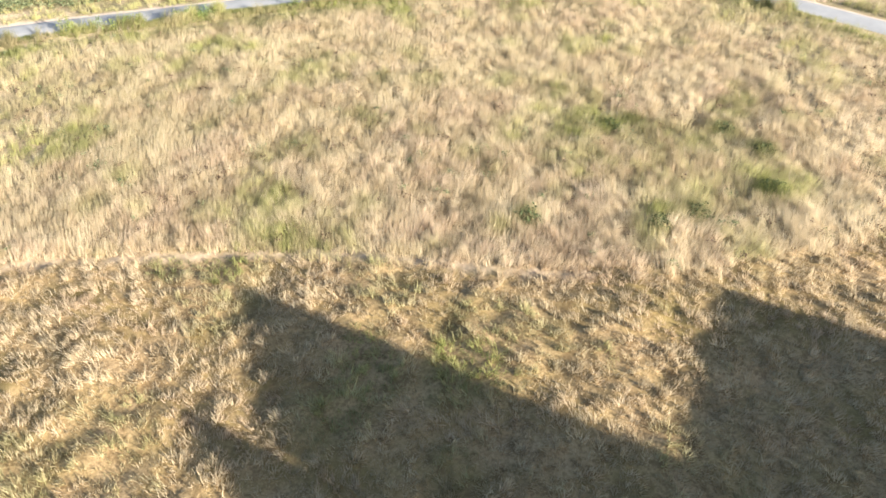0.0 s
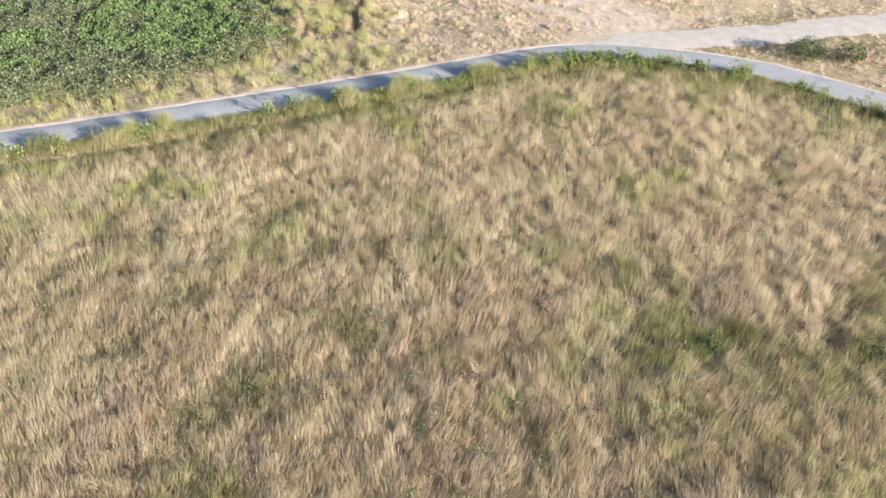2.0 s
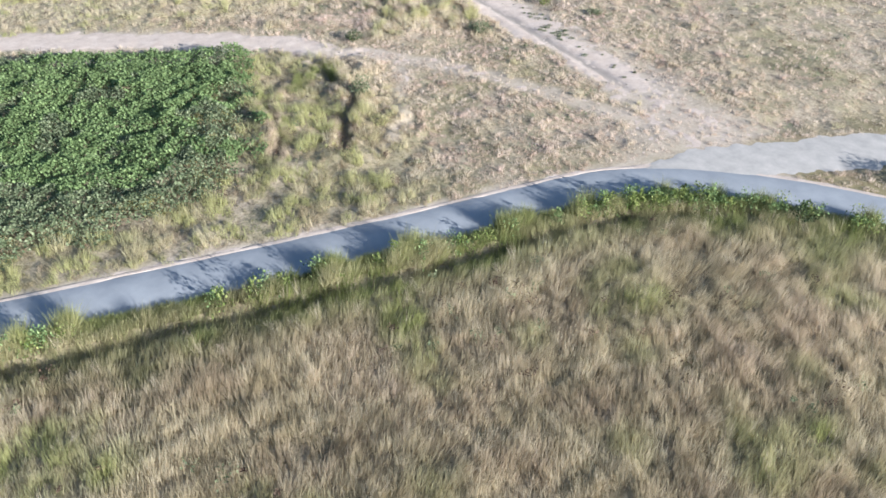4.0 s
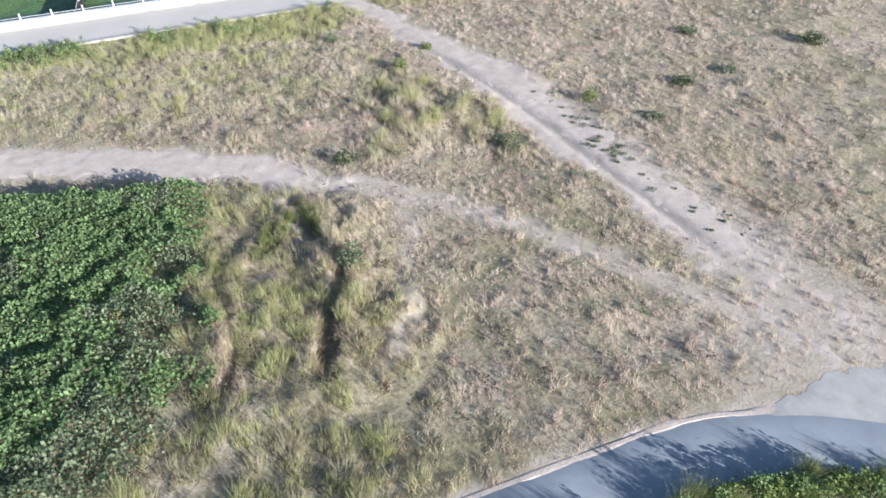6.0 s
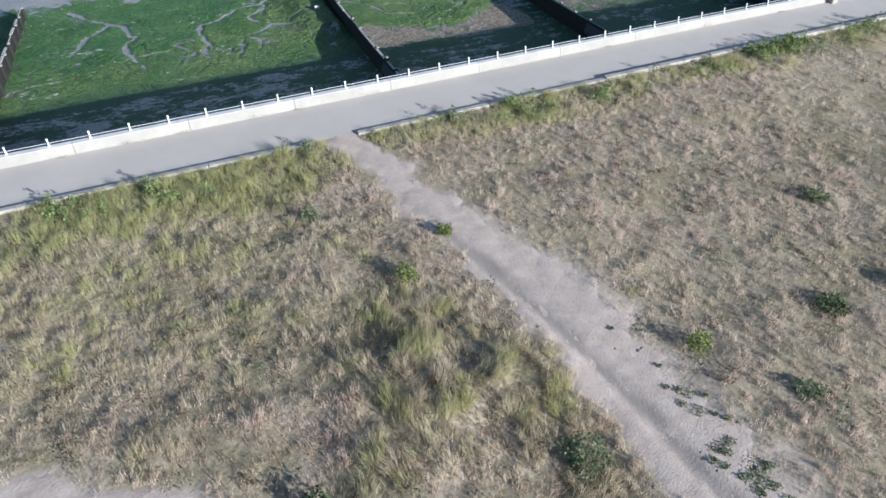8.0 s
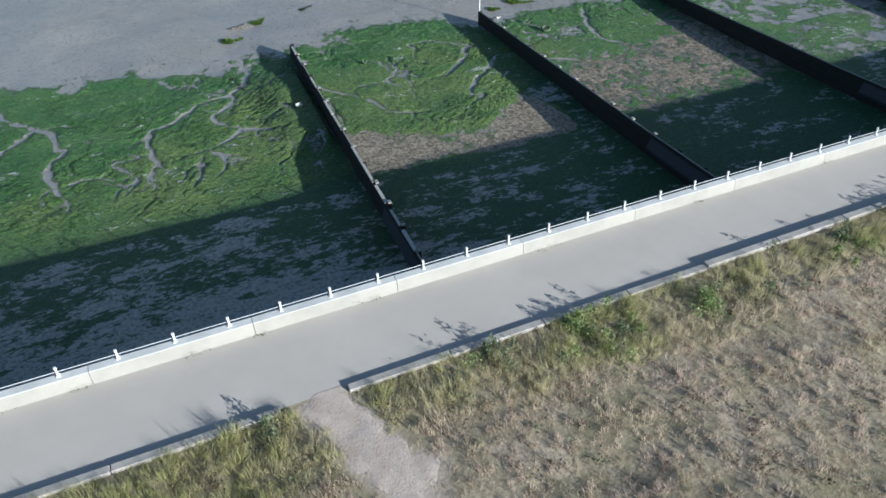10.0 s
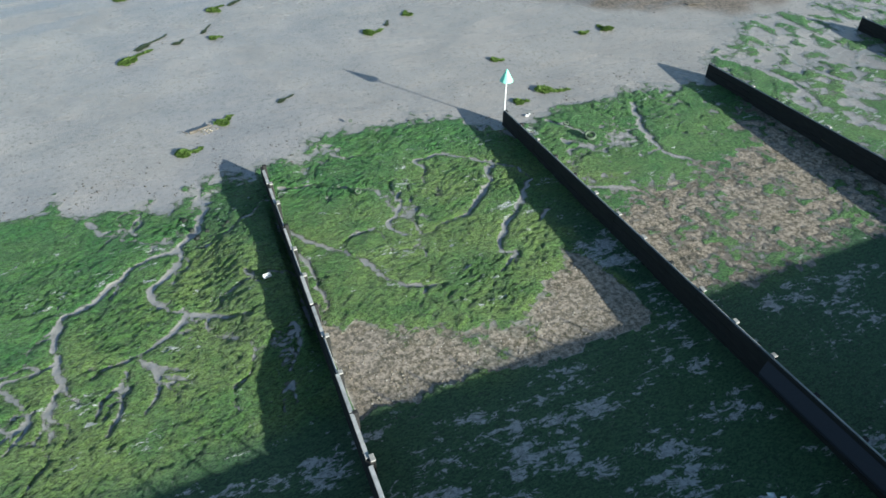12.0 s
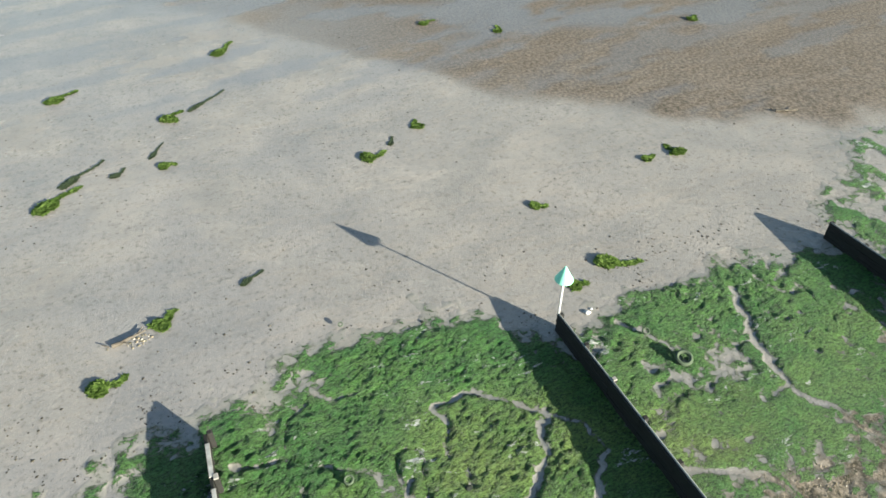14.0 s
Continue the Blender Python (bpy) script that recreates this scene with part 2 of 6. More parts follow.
def leafy(m, nt, color, through_light=0.3):
    """Thin plant matter: lit on the face and through it."""
    d, t, x, o = (nt.nodes.new(k) for k in ("ShaderNodeBsdfDiffuse", "ShaderNodeBsdfTranslucent", "ShaderNodeMixShader", "ShaderNodeOutputMaterial"))
    plug(nt, d.inputs[0], color), plug(nt, t.inputs[0], color)
    x.inputs[0].default_value = through_light
    nt.links.new(d.outputs[0], x.inputs[1]), nt.links.new(t.outputs[0], x.inputs[2]), nt.links.new(x.outputs[0], o.inputs[0])
    return m


def make_grass(name, dull):
    m, nt = begin(name)
    straw = shade(nt, layer(nt, "tone"), (0.0, (0.17, 0.128, 0.082)), (0.35, (0.41, 0.34, 0.23)), (0.7, (0.565, 0.48, 0.35)), (1.0, (0.67, 0.59, 0.455)))
    straw = blend(nt, dull, straw, blend(nt, 1.0, straw, (1.12, 1.08, 1.20), "MULTIPLY"))
    green = shade(nt, layer(nt, "tone"), (0.0, (0.06, 0.085, 0.025)), (0.5, (0.20, 0.235, 0.075)), (1.0, (0.43, 0.44, 0.175)))
    pink = blend(nt, shade(nt, grain(nt, 0.33, 5, 0.6), (0.46, 0.0), (0.62, 0.75)), straw, blend(nt, 1.0, straw, (0.92, 0.85, 0.90), "MULTIPLY"))
    c = blend(nt, layer(nt, "green"), pink, green)
    c = blend(nt, sums(nt, "MULTIPLY", island(nt), 0.18), c, blend(nt, 0.5, c, (0.75, 0.66, 0.46)))
    return leafy(m, nt, c, 0.5)


def make_leaf(name, dark, mid, light):
    m, nt = begin(name)
    c = shade(nt, island(nt), (0.0, dark), (0.5, mid), (1.0, light))
    c = blend(nt, shade(nt, grain(nt, 0.7, 3), (0.4, 0.0), (0.65, 0.4)), c, dark)
    return leafy(m, nt, c, 0.3)


def make_earth():
    m, nt = begin("thatch_and_soil")
    big, fine = grain(nt, 0.5, 5), grain(nt, 9, 5, 0.7)
    c = shade(nt, fine, (0.3, (0.172, 0.138, 0.101)), (0.5, (0.391, 0.328, 0.241)), (0.72, (0.575, 0.494, 0.374)))
    c = blend(nt, shade(nt, big, (0.4, 0.0), (0.7, 0.5)), c, (0.276, 0.253, 0.115))
    c = blend(nt, shade(nt, grain(nt, 0.16, 8, 0.75), (0.47, 0.0), (0.58, 0.55)), c, (0.19, 0.18, 0.085))
    c = blend(nt, shade(nt, grain(nt, 1.7, 6, 0.8), (0.52, 0.0), (0.6, 0.6)), c, (0.17, 0.13, 0.085))
    dirt = shade(nt, grain(nt, 2.5, 6, 0.7), (0.3, (0.46, 0.38, 0.31)), (0.7, (0.62, 0.53, 0.45)))
    c = blend(nt, layer(nt, "thatch"), c, blend(nt, 1.0, c, (0.82, 0.72, 0.56), "MULTIPLY"))
    c = blend(nt, layer(nt, "bare"), c, dirt)
    return finish(m, nt, c, 0.95, fine, 0.6, 0.04, spec=0.1)


def make_dirt():
    m, nt = begin("bare_dirt")
    c = shade(nt, grain(nt, 1.6, 6, 0.7), (0.3, (0.455, 0.37, 0.31)), (0.55, (0.56, 0.472, 0.402)), (0.75, (0.63, 0.545, 0.472)))
    c = blend(nt, shade(nt, grain(nt, 14, 3), (0.55, 0.0), (0.75, 0.5)), c, (0.257, 0.205, 0.160))
    # Rut tone: trodden earth, with the rut's own shadow put into the colour.
    c = blend(nt, layer(nt, "rut"), c, (0.288, 0.255, 0.225))
    return finish(m, nt, c, 0.95, grain(nt, 18, 4), 0.5, 0.03, spec=0.1)


def make_asphalt():
    m, nt = begin("worn_asphalt")
    c = shade(nt, grain(nt, 0.9, 5), (0.3, (0.259, 0.276, 0.299)), (0.7, (0.345, 0.362, 0.385)))
    c = blend(nt, shade(nt, grain(nt, 60, 2), (0.4, 0.0), (0.8, 0.35)), c, (0.230, 0.230, 0.230))
    return finish(m, nt, c, 0.8, grain(nt, 70, 2), 0.3, 0.01)


def make_concrete(name, dark, light, scale=1.0, rough=0.85):
    m, nt = begin(name)
    c = shade(nt, grain(nt, 0.8 * scale, 6, 0.65), (0.3, dark), (0.7, light))
    c = blend(nt, shade(nt, grain(nt, 7 * scale, 5, 0.7), (0.5, 0.0), (0.8, 0.35)), c, dark)
    c = blend(nt, sums(nt, "MULTIPLY", piece(nt), 0.25), c, light)
    return finish(m, nt, c, rough, grain(nt, 40, 3), 0.25, 0.01)


def mud_look(nt):
    """Colour and roughness of the tidal mud, with gravel and water film by layer."""
    c = shade(nt, grain(nt, 0.25, 6, 0.6, warp=0.6), (0.36, (0.275, 0.262, 0.245)), (0.54, (0.335, 0.312, 0.285)), (0.68, (0.40, 0.365, 0.325)))
    drift = grain(nt, 0.5, 6, 0.7, coords(nt, (0.5, 2.4, 1), 25), 1.2)
    c = blend(nt, shade(nt, drift, (0.51, 0.0), (0.68, 0.30)), c, (0.41, 0.335, 0.26))
    c = blend(nt, shade(nt, grain(nt, 1.1, 7, 0.75, coords(nt, (0.8, 1.4, 1), 25), 0.6), (0.50, 0.0), (0.62, 0.4)), c, (0.40, 0.35, 0.295))
    c = blend(nt, shade(nt, grain(nt, 3, 6, 0.75), (0.52, 0.0), (0.62, 0.55)), c, (0.21, 0.195, 0.17))
    c = blend(nt, shade(nt, grain(nt, 12, 6, 0.8), (0.51, 0.0), (0.60, 0.45)), c, (0.50, 0.45, 0.38))
    c = blend(nt, shade(nt, grain(nt, 6, 5, 0.75), (0.58, 0.0), (0.64, 0.7)), c, (0.12, 0.11, 0.085))
    gravel = shade(nt, grain(nt, 5, 8, 0.8), (0.41, (0.09, 0.08, 0.045)), (0.5, (0.26, 0.21, 0.145)), (0.57, (0.46, 0.38, 0.285)))
    gravel = blend(nt, layer(nt, "deep"), gravel, blend(nt, 1.0, gravel, (0.60, 0.58, 0.59), "MULTIPLY"))
    patch = shade(nt, grain(nt, 0.3, 6, 0.7, coords(nt, (0.6, 2, 1), 20), 0.8), (0.40, 0.85), (0.55, 1.0))
    c = blend(nt, sums(nt, "MULTIPLY", layer(nt, "shell"), patch), c, gravel)
    # The film's blue-grey tint puts reflected sky into the colour.
    c = blend(nt, sums(nt, "MULTIPLY", layer(nt, "film"), 0.55), c, (0.19, 0.205, 0.235))
    wet = shade(nt, grain(nt, 0.12, 5, 0.6, coords(nt, (1, 1.6, 1), 20), 0.8), (0.40, 0.2), (0.64, 0.38))
    rough = blend(nt, layer(nt, "film"), blend(nt, layer(nt, "shell"), wet, (0.6, 0.6, 0.6)), (0.04, 0.04, 0.04))
    return c, rough


def make_mud():
    m, nt = begin("tidal_mud")
    c, rough = mud_look(nt)
    return finish(m, nt, c, rough, grain(nt, 7, 8, 0.8), 0.6, 0.05, spec=0.5)


def weed_look(nt):
    # Dark pits and bright tips put relief shading into the weed colour.
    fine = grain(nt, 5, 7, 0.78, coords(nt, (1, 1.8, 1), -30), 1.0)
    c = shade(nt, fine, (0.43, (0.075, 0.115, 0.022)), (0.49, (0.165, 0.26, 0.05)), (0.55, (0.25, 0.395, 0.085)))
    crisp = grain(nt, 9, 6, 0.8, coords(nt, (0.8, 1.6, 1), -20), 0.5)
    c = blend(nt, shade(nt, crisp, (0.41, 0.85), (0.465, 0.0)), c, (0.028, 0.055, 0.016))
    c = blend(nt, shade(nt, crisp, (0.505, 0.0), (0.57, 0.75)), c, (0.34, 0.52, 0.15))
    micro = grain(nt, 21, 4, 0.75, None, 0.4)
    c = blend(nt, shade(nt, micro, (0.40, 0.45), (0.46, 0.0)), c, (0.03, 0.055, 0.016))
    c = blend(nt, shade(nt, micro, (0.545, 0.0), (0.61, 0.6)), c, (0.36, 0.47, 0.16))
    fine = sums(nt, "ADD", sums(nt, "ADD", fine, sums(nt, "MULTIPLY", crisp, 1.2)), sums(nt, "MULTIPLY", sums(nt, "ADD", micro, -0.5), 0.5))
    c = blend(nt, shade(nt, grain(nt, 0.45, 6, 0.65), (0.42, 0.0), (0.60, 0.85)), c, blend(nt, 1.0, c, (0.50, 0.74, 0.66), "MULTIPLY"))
    return c, fine


def make_weed_shore():
    """Weed growing over mud, frayed where it thins out, with shade painted in high on the shore."""
    m, nt = begin("weedy_mud")
    mud, mud_rough = mud_look(nt)
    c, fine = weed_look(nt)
    # Darker weed colour standing in for the wall's and groyne's shade.
    shaded_weed = shade(nt, sums(nt, "ADD", fine, -0.25), (0.74, (0.033, 0.088, 0.036)), (0.85, (0.07, 0.175, 0.07)), (0.97, (0.12, 0.25, 0.095)))
    c = blend(nt, layer(nt, "shore_shade"), c, shaded_weed)
    c = blend(nt, sums(nt, "MULTIPLY", layer(nt, "lower"), 0.88), c, blend(nt, 1.0, c, (0.56, 0.84, 0.80), "MULTIPLY"))
    fray = sums(nt, "ADD", grain(nt, 2.6, 7, 0.75, coords(nt, (1, 1.3, 1), 15), 0.9), sums(nt, "MULTIPLY", layer(nt, "cover"), 0.34))
    has = shade(nt, fray, (0.505, 0.0), (0.57, 1.0))
    mud = blend(nt, shade(nt, sums(nt, "ADD", layer(nt, "cover"), 0.6), (0.0, 0.0), (0.35, 0.6)), mud, blend(nt, 1.0, mud, (0.74, 0.81, 0.79), "MULTIPLY"))
    cluster = sums(nt, "MULTIPLY", grain(nt, 0.75, 4, 0.6, coords(nt, (0.6, 1.5, 1), 10), 0.8), 1.2)
    flecks = sums(nt, "ADD", sums(nt, "ADD", cluster, sums(nt, "MULTIPLY", grain(nt, 3.2, 6, 0.74, coords(nt, (0.7, 1.4, 1), 10), 0.6), 1.8)), layer(nt, "pale"))
    pale = shade(nt, sums(nt, "MULTIPLY", flecks, 0.5), (0.808, 0.0), (0.842, 1.0))
    # Pale mud, lightened further in place of the sky sheen on it.
    c = blend(nt, pale, c, shade(nt, grain(nt, 7, 5, 0.7), (0.40, (0.50, 0.52, 0.50)), (0.54, (0.86, 0.87, 0.84))))
    c = blend(nt, has, mud, c)
    rough = blend(nt, has, blend(nt, 0.5, mud_rough, (0.1, 0.1, 0.1)), blend(nt, pale, (0.5, 0.5, 0.5), (0.14, 0.14, 0.14)))
    return finish(m, nt, c, rough, sums(nt, "MULTIPLY", fine, has), 1.0, 0.24, spec=0.45)


def make_stone():
    m, nt = begin("beach_stone")
    c = shade(nt, island(nt), (0.0, (0.07, 0.07, 0.035)), (0.4, (0.20, 0.175, 0.11)), (0.85, (0.37, 0.31, 0.23)), (1.0, (0.60, 0.57, 0.50)))
    return finish(m, nt, c, 0.8)


def make_timber():
    m, nt = begin("wet_dark_timber")
    c = shade(nt, grain(nt, 3, 5, 0.7, coords(nt, (6, 0.6, 8))), (0.3, (0.012, 0.011, 0.010)), (0.6, (0.03, 0.028, 0.026)), (0.8, (0.07, 0.065, 0.06)))
    c = blend(nt, sums(nt, "MULTIPLY", piece(nt), 0.35), c, (0.022, 0.028, 0.022))
    return finish(m, nt, c, 0.8, grain(nt, 25, 3), 0.5, 0.01)


def plain(name, color, rough, metal=0.0):
    m, nt = begin(name)
    c = blend(nt, shade(nt, grain(nt, 12, 4), (0.45, 0.0), (0.75, 0.35)), color, tuple(0.6 * v for v in color))
    return finish(m, nt, c, rough, metal=metal)


GRASS, FIELD_GRASS, EARTH, DIRT, ASPHALT, MUD, WEED_SHORE, STONE, TIMBER = make_grass("meadow_straw", 0.0), make_grass("field_straw", 1.0), make_earth(), make_dirt(), make_asphalt(), make_mud(), make_weed_shore(), make_stone(), make_timber()
BRAMBLE = make_leaf("thicket_leaf", (0.10, 0.145, 0.06), (0.20, 0.28, 0.115), (0.31, 0.40, 0.18))
DARK_LEAF = make_leaf("dark_weed_leaf", (0.04, 0.058, 0.028), (0.10, 0.13, 0.065), (0.21, 0.25, 0.13))
SAGE = make_leaf("grey_green_leaf", (0.07, 0.095, 0.05), (0.185, 0.225, 0.125), (0.34, 0.38, 0.23))
FRESH = make_leaf("fresh_green_leaf", (0.10, 0.14, 0.05), (0.255, 0.325, 0.125), (0.45, 0.52, 0.24))
LIME = make_leaf("yellow_green_leaf", (0.08, 0.115, 0.03), (0.22, 0.27, 0.085), (0.40, 0.43, 0.17))
PROM = make_concrete("pale_promenade_concrete", (0.46, 0.42, 0.375), (0.545, 0.50, 0.445), 0.5)
WALLMAT = make_concrete("weathered_wall_concrete", (0.28, 0.268, 0.24), (0.38, 0.363, 0.325))
COPING = make_concrete("grey_coping_concrete", (0.50, 0.50, 0.485), (0.68, 0.68, 0.66), 2.0)
TRACKMAT = make_concrete("dusty_track_concrete", (0.33, 0.31, 0.285), (0.50, 0.465, 0.425), 2.2)
APRON = make_concrete("stained_apron_concrete", (0.22, 0.22, 0.20), (0.42, 0.42, 0.40))
BLEACHED = make_concrete("bleached_timber", (0.30, 0.29, 0.26), (0.58, 0.57, 0.53), 5.0)
WHITE = plain("white_paint", (0.82, 0.82, 0.80), 0.45)
RAIL_GREY = plain("weathered_rail_paint", (0.55, 0.57, 0.60), 0.5)
GATE_BLUE = plain("pale_blue_paint", (0.38, 0.46, 0.55), 0.5)
MINT = plain("pale_green_paint", (0.36, 0.88, 0.64), 0.5)
FROND = make_leaf("stranded_frond", (0.05, 0.085, 0.02), (0.13, 0.21, 0.045), (0.25, 0.35, 0.095))
WRACK = plain("dark_wet_wrack", (0.055, 0.075, 0.035), 0.6)
DARK_STONE = plain("dark_wet_stone", (0.022, 0.027, 0.02), 0.7)
DRIFT = make_concrete("weathered_driftwood", (0.07, 0.058, 0.045), (0.17, 0.15, 0.12), 6.0)
TWIG = plain("dry_twig", (0.22, 0.16, 0.10), 0.9)
RUBBER = plain("pale_worn_ring", (0.09, 0.12, 0.075), 0.8)
BRICK = make_concrete("house_render", (0.5, 0.45, 0.38), (0.66, 0.6, 0.52))
SLATE = plain("roof_slate", (0.12, 0.12, 0.13), 0.7)
GLASS = plain("dark_window_glass", (0.03, 0.04, 0.05), 0.1)


# ---- ground: one sheet from the land, down behind the sea wall, over the beach to the horizon ----
def gully_tone(x, y):
    """Darker brown tone put into the ground colour around the gullies."""
    return 0.25 * ease(9, 10, x) * ease(17, 15.5, x) * ease(43, 44.5, y) * ease(53, 52, y)


def ground_sheet():
    far = [-2500, -800, -300, -120, -60, -35]
    xs = np.array(far + list(np.arange(-22, 9.8, 0.3)) + list(np.arange(9.8, 18.2, 0.12)) + list(np.arange(18.2, 78, 0.3)) + [85, 100, 140, 300, 800, 2500])
    ys = np.array([-2500, -800, -300, -120, -60, -40] + list(np.arange(-30, 0, 1.0)) + list(np.arange(0, 43.2, 0.3)) + list(np.arange(43.2, 53.2, 0.125)) + list(np.arange(53.2, 71.6, 0.3)) + [71.7, 71.75] + list(np.arange(72, 145, 0.45)) + [150, 170, 220, 320, 600, 1200, 2500])
    gx, gy = np.meshgrid(xs, ys)
    z = np.where(gy <= 71.71, land_z(gx, gy) * ease(-15, 0, gy), beach_z(gx, gy))
    b = np.where(gy < KERB_Y, bare(gx, gy), 0) * ease(-22, -16, gx)
    line = np.interp(gx, [20, 42, 47.1, 50.7, 54.3, 58, 62, 67.3, 80], [150, 122, 115.4, 112.2, 108.8, 106, 104.9, 104, 103])
    shell = ease(-1.2, 1.4, gy - line + 4 * (fbm(gx / 3, gy / 3, 1) - 0.5)) * (0.5 + 0.45 * ease(38, 52, gx + (gy - 110) * 0.3))
    deep = ease(99, 103, gy)
    shell = np.maximum(shell, fans(gx, gy, -np.ones_like(gx)))
    film = ease(0.54, 0.66, fbm(gx / 9 + gy / 14, gy / 1.8 - gx / 9, 10, 4)) * ease(112, 124, gy)
    film = np.maximum(film, 0.42 * ease(0.36, 0.60, fbm(gx / 6, gy / 5, 3, 4)) * ease(46, 30, gx + 0.5 * (110 - gy)))
    film = np.maximum(film, 0.5 * shell * ease(0.56, 0.68, fbm(gx / 6 + gy / 9, gy / 1.3 - gx / 7, 6, 4)) * (gy > 100))
    film = np.maximum(film, 0.9 * ease(0.46, 0.56, fbm(gx / 7 + gy / 10, gy / 1.6 - gx / 8, 4, 4)) * ease(3.2, 1.0, np.abs(gy - np.interp(gx, [20, 34, 46, 57, 66], [141, 135, 128, 123, 119]))))
    me = raw("ground", np.stack([gx.ravel(), gy.ravel(), z.ravel()], 1), grid_faces(len(xs), len(ys)), [EARTH, MUD], [("bare", b.ravel()), ("thatch", np.maximum(gully_tone(gx, gy), ease(38.5, 36, gy) * (0.3 + 0.7 * ease(1, -0.5, gy - brow(gx))) * ease(-22, -16, gx) * ease(60, 45, gx)).ravel()), ("shell", shell.ravel()), ("deep", deep.ravel()), ("film", film.ravel())], smooth=True)
    mid = (ys[:-1] + ys[1:]) / 2
    me.polygons.foreach_set("material_index", np.repeat((mid > 71.71).astype(np.int32), len(xs) - 1))
    tagged(new("ground", me), "rough dry grassland falling to a tidal mud beach", "ground", kind="structure")



def dirt_sheet():
    step = 0.15
    xs, ys = np.arange(-8, 36, step), np.arange(37.5, 69.0, step)
    gx, gy = np.meshgrid(xs, ys)
    core = bare(gx, gy) + 0.85 * (fbm(gx * 1.9, gy * 1.9, 4) - 0.5) + 0.7 * (fbm(gx * 4.2, gy * 4.2, 2, 2) - 0.5)
    dr, _ = offside(gx, gy, ROAD)
    core = np.where(dr < 0.95, 0, core)
    rut = ease(0.28, 0.08, np.abs(gx - rut_x(gy) + 0.2 * (fbm(gx / 2, gy / 2, 3, 2) - 0.5)) + 0.3 * (fbm(gx * 1.5, gy * 1.5, 9) - 0.5)) * ease(66, 59, gy) * ease(41.5, 45, gy) * 0.8
    z = land_z(gx, gy) + np.clip((core - 0.72) * 0.06, -0.12, 0.014)
    faces = grid_faces(len(xs), len(ys))
    faces = faces[(core.ravel()[faces] > 0.66).any(1)]
    used = np.unique(faces)
    back = np.zeros(gx.size, int)
    back[used] = np.arange(len(used))
    me = raw("dirt_path", np.stack([gx.ravel(), gy.ravel(), z.ravel()], 1)[used], back[faces], DIRT, [("rut", rut.ravel()[used])], smooth=True)
    tagged(new("dirt_path", me), "pale trodden earth footpaths across dry grass", "path", kind="structure")


dirt_sheet()
tagged(new("road", strip("road", ROAD, ROAD_HALF, ROAD_HALF, 0.03, ASPHALT, thick=0.028)), "narrow blue-grey asphalt path curving through grass", "path", kind="structure")
tagged(new("road_edge", strip("road_edge", ROAD[:160], ROAD_HALF + 0.16, -ROAD_HALF + 0.03, 0.012, DIRT, thick=0.005, wobble=0.30, crown=0.0, smooth=False)), "dusty pale edge of the asphalt path", "path edge", kind="structure")
tagged(new("track", strip("track", TRACK, np.interp(TRACK[:, 0], [21.6, 23, 24, 25.3, 28], [0.1, 0.65, 1.05, 1.25, 1.2]), np.interp(TRACK[:, 0], [21.6, 23.6, 25], [0.2, 0.9, 1.05]), 0.02, TRACKMAT, thick=0.016, wobble=0.7, crown=0.0, smooth=False)), "dusty pale concrete track joining the path", "track", kind="structure")


# ---- promenade, kerb, sea wall and railing ----
def promenade():
    xs, ys = np.arange(-80, 140.1, 2.0), np.linspace(KERB_Y + 0.12, WALL_Y + 0.10, 7)
    gx, gy = np.meshgrid(xs, ys)
    z = 0.03 + 0.02 * (gy - 70) + 0 * gx
    tagged(new("pavement", raw("pavement", np.stack([gx.ravel(), gy.ravel(), z.ravel()], 1), grid_faces(len(xs), len(ys)), PROM)), "smooth pale concrete promenade beside a sea wall", "promenade", kind="structure")
    kerb = thing("kerb", "low worn concrete kerb edging the promenade", "kerb", kind="structure")
    low, high = box((2.98, 0.24, 0.22), (0, 0, 0.0), 0.02), box((2.98, 0.26, 0.34), (0, 0, 0.0), 0.02)
    low_me, high_me = bpy.data.meshes.new("kerb_stone"), bpy.data.meshes.new("kerb_stone")
    low.to_mesh(low_me), high.to_mesh(high_me)
    for me in (low_me, high_me):
        me.materials.append(TRACKMAT)
    for k in range(-22, 40):
        x = 22.7 + 1.5 + 3 * k
        if k == -1:
            continue
        ob = part("kerb_stone", high_me if x > 34.6 else low_me, None, kerb)
        ob.matrix_basis = pose(x, KERB_Y + (0.0 if x < 34.6 else 0.03), 0.0)
    part("kerb_stone", box((1.1, 0.24, 0.22), (20.3, KERB_Y, 0), 0.02), TRACKMAT, kerb)


promenade()


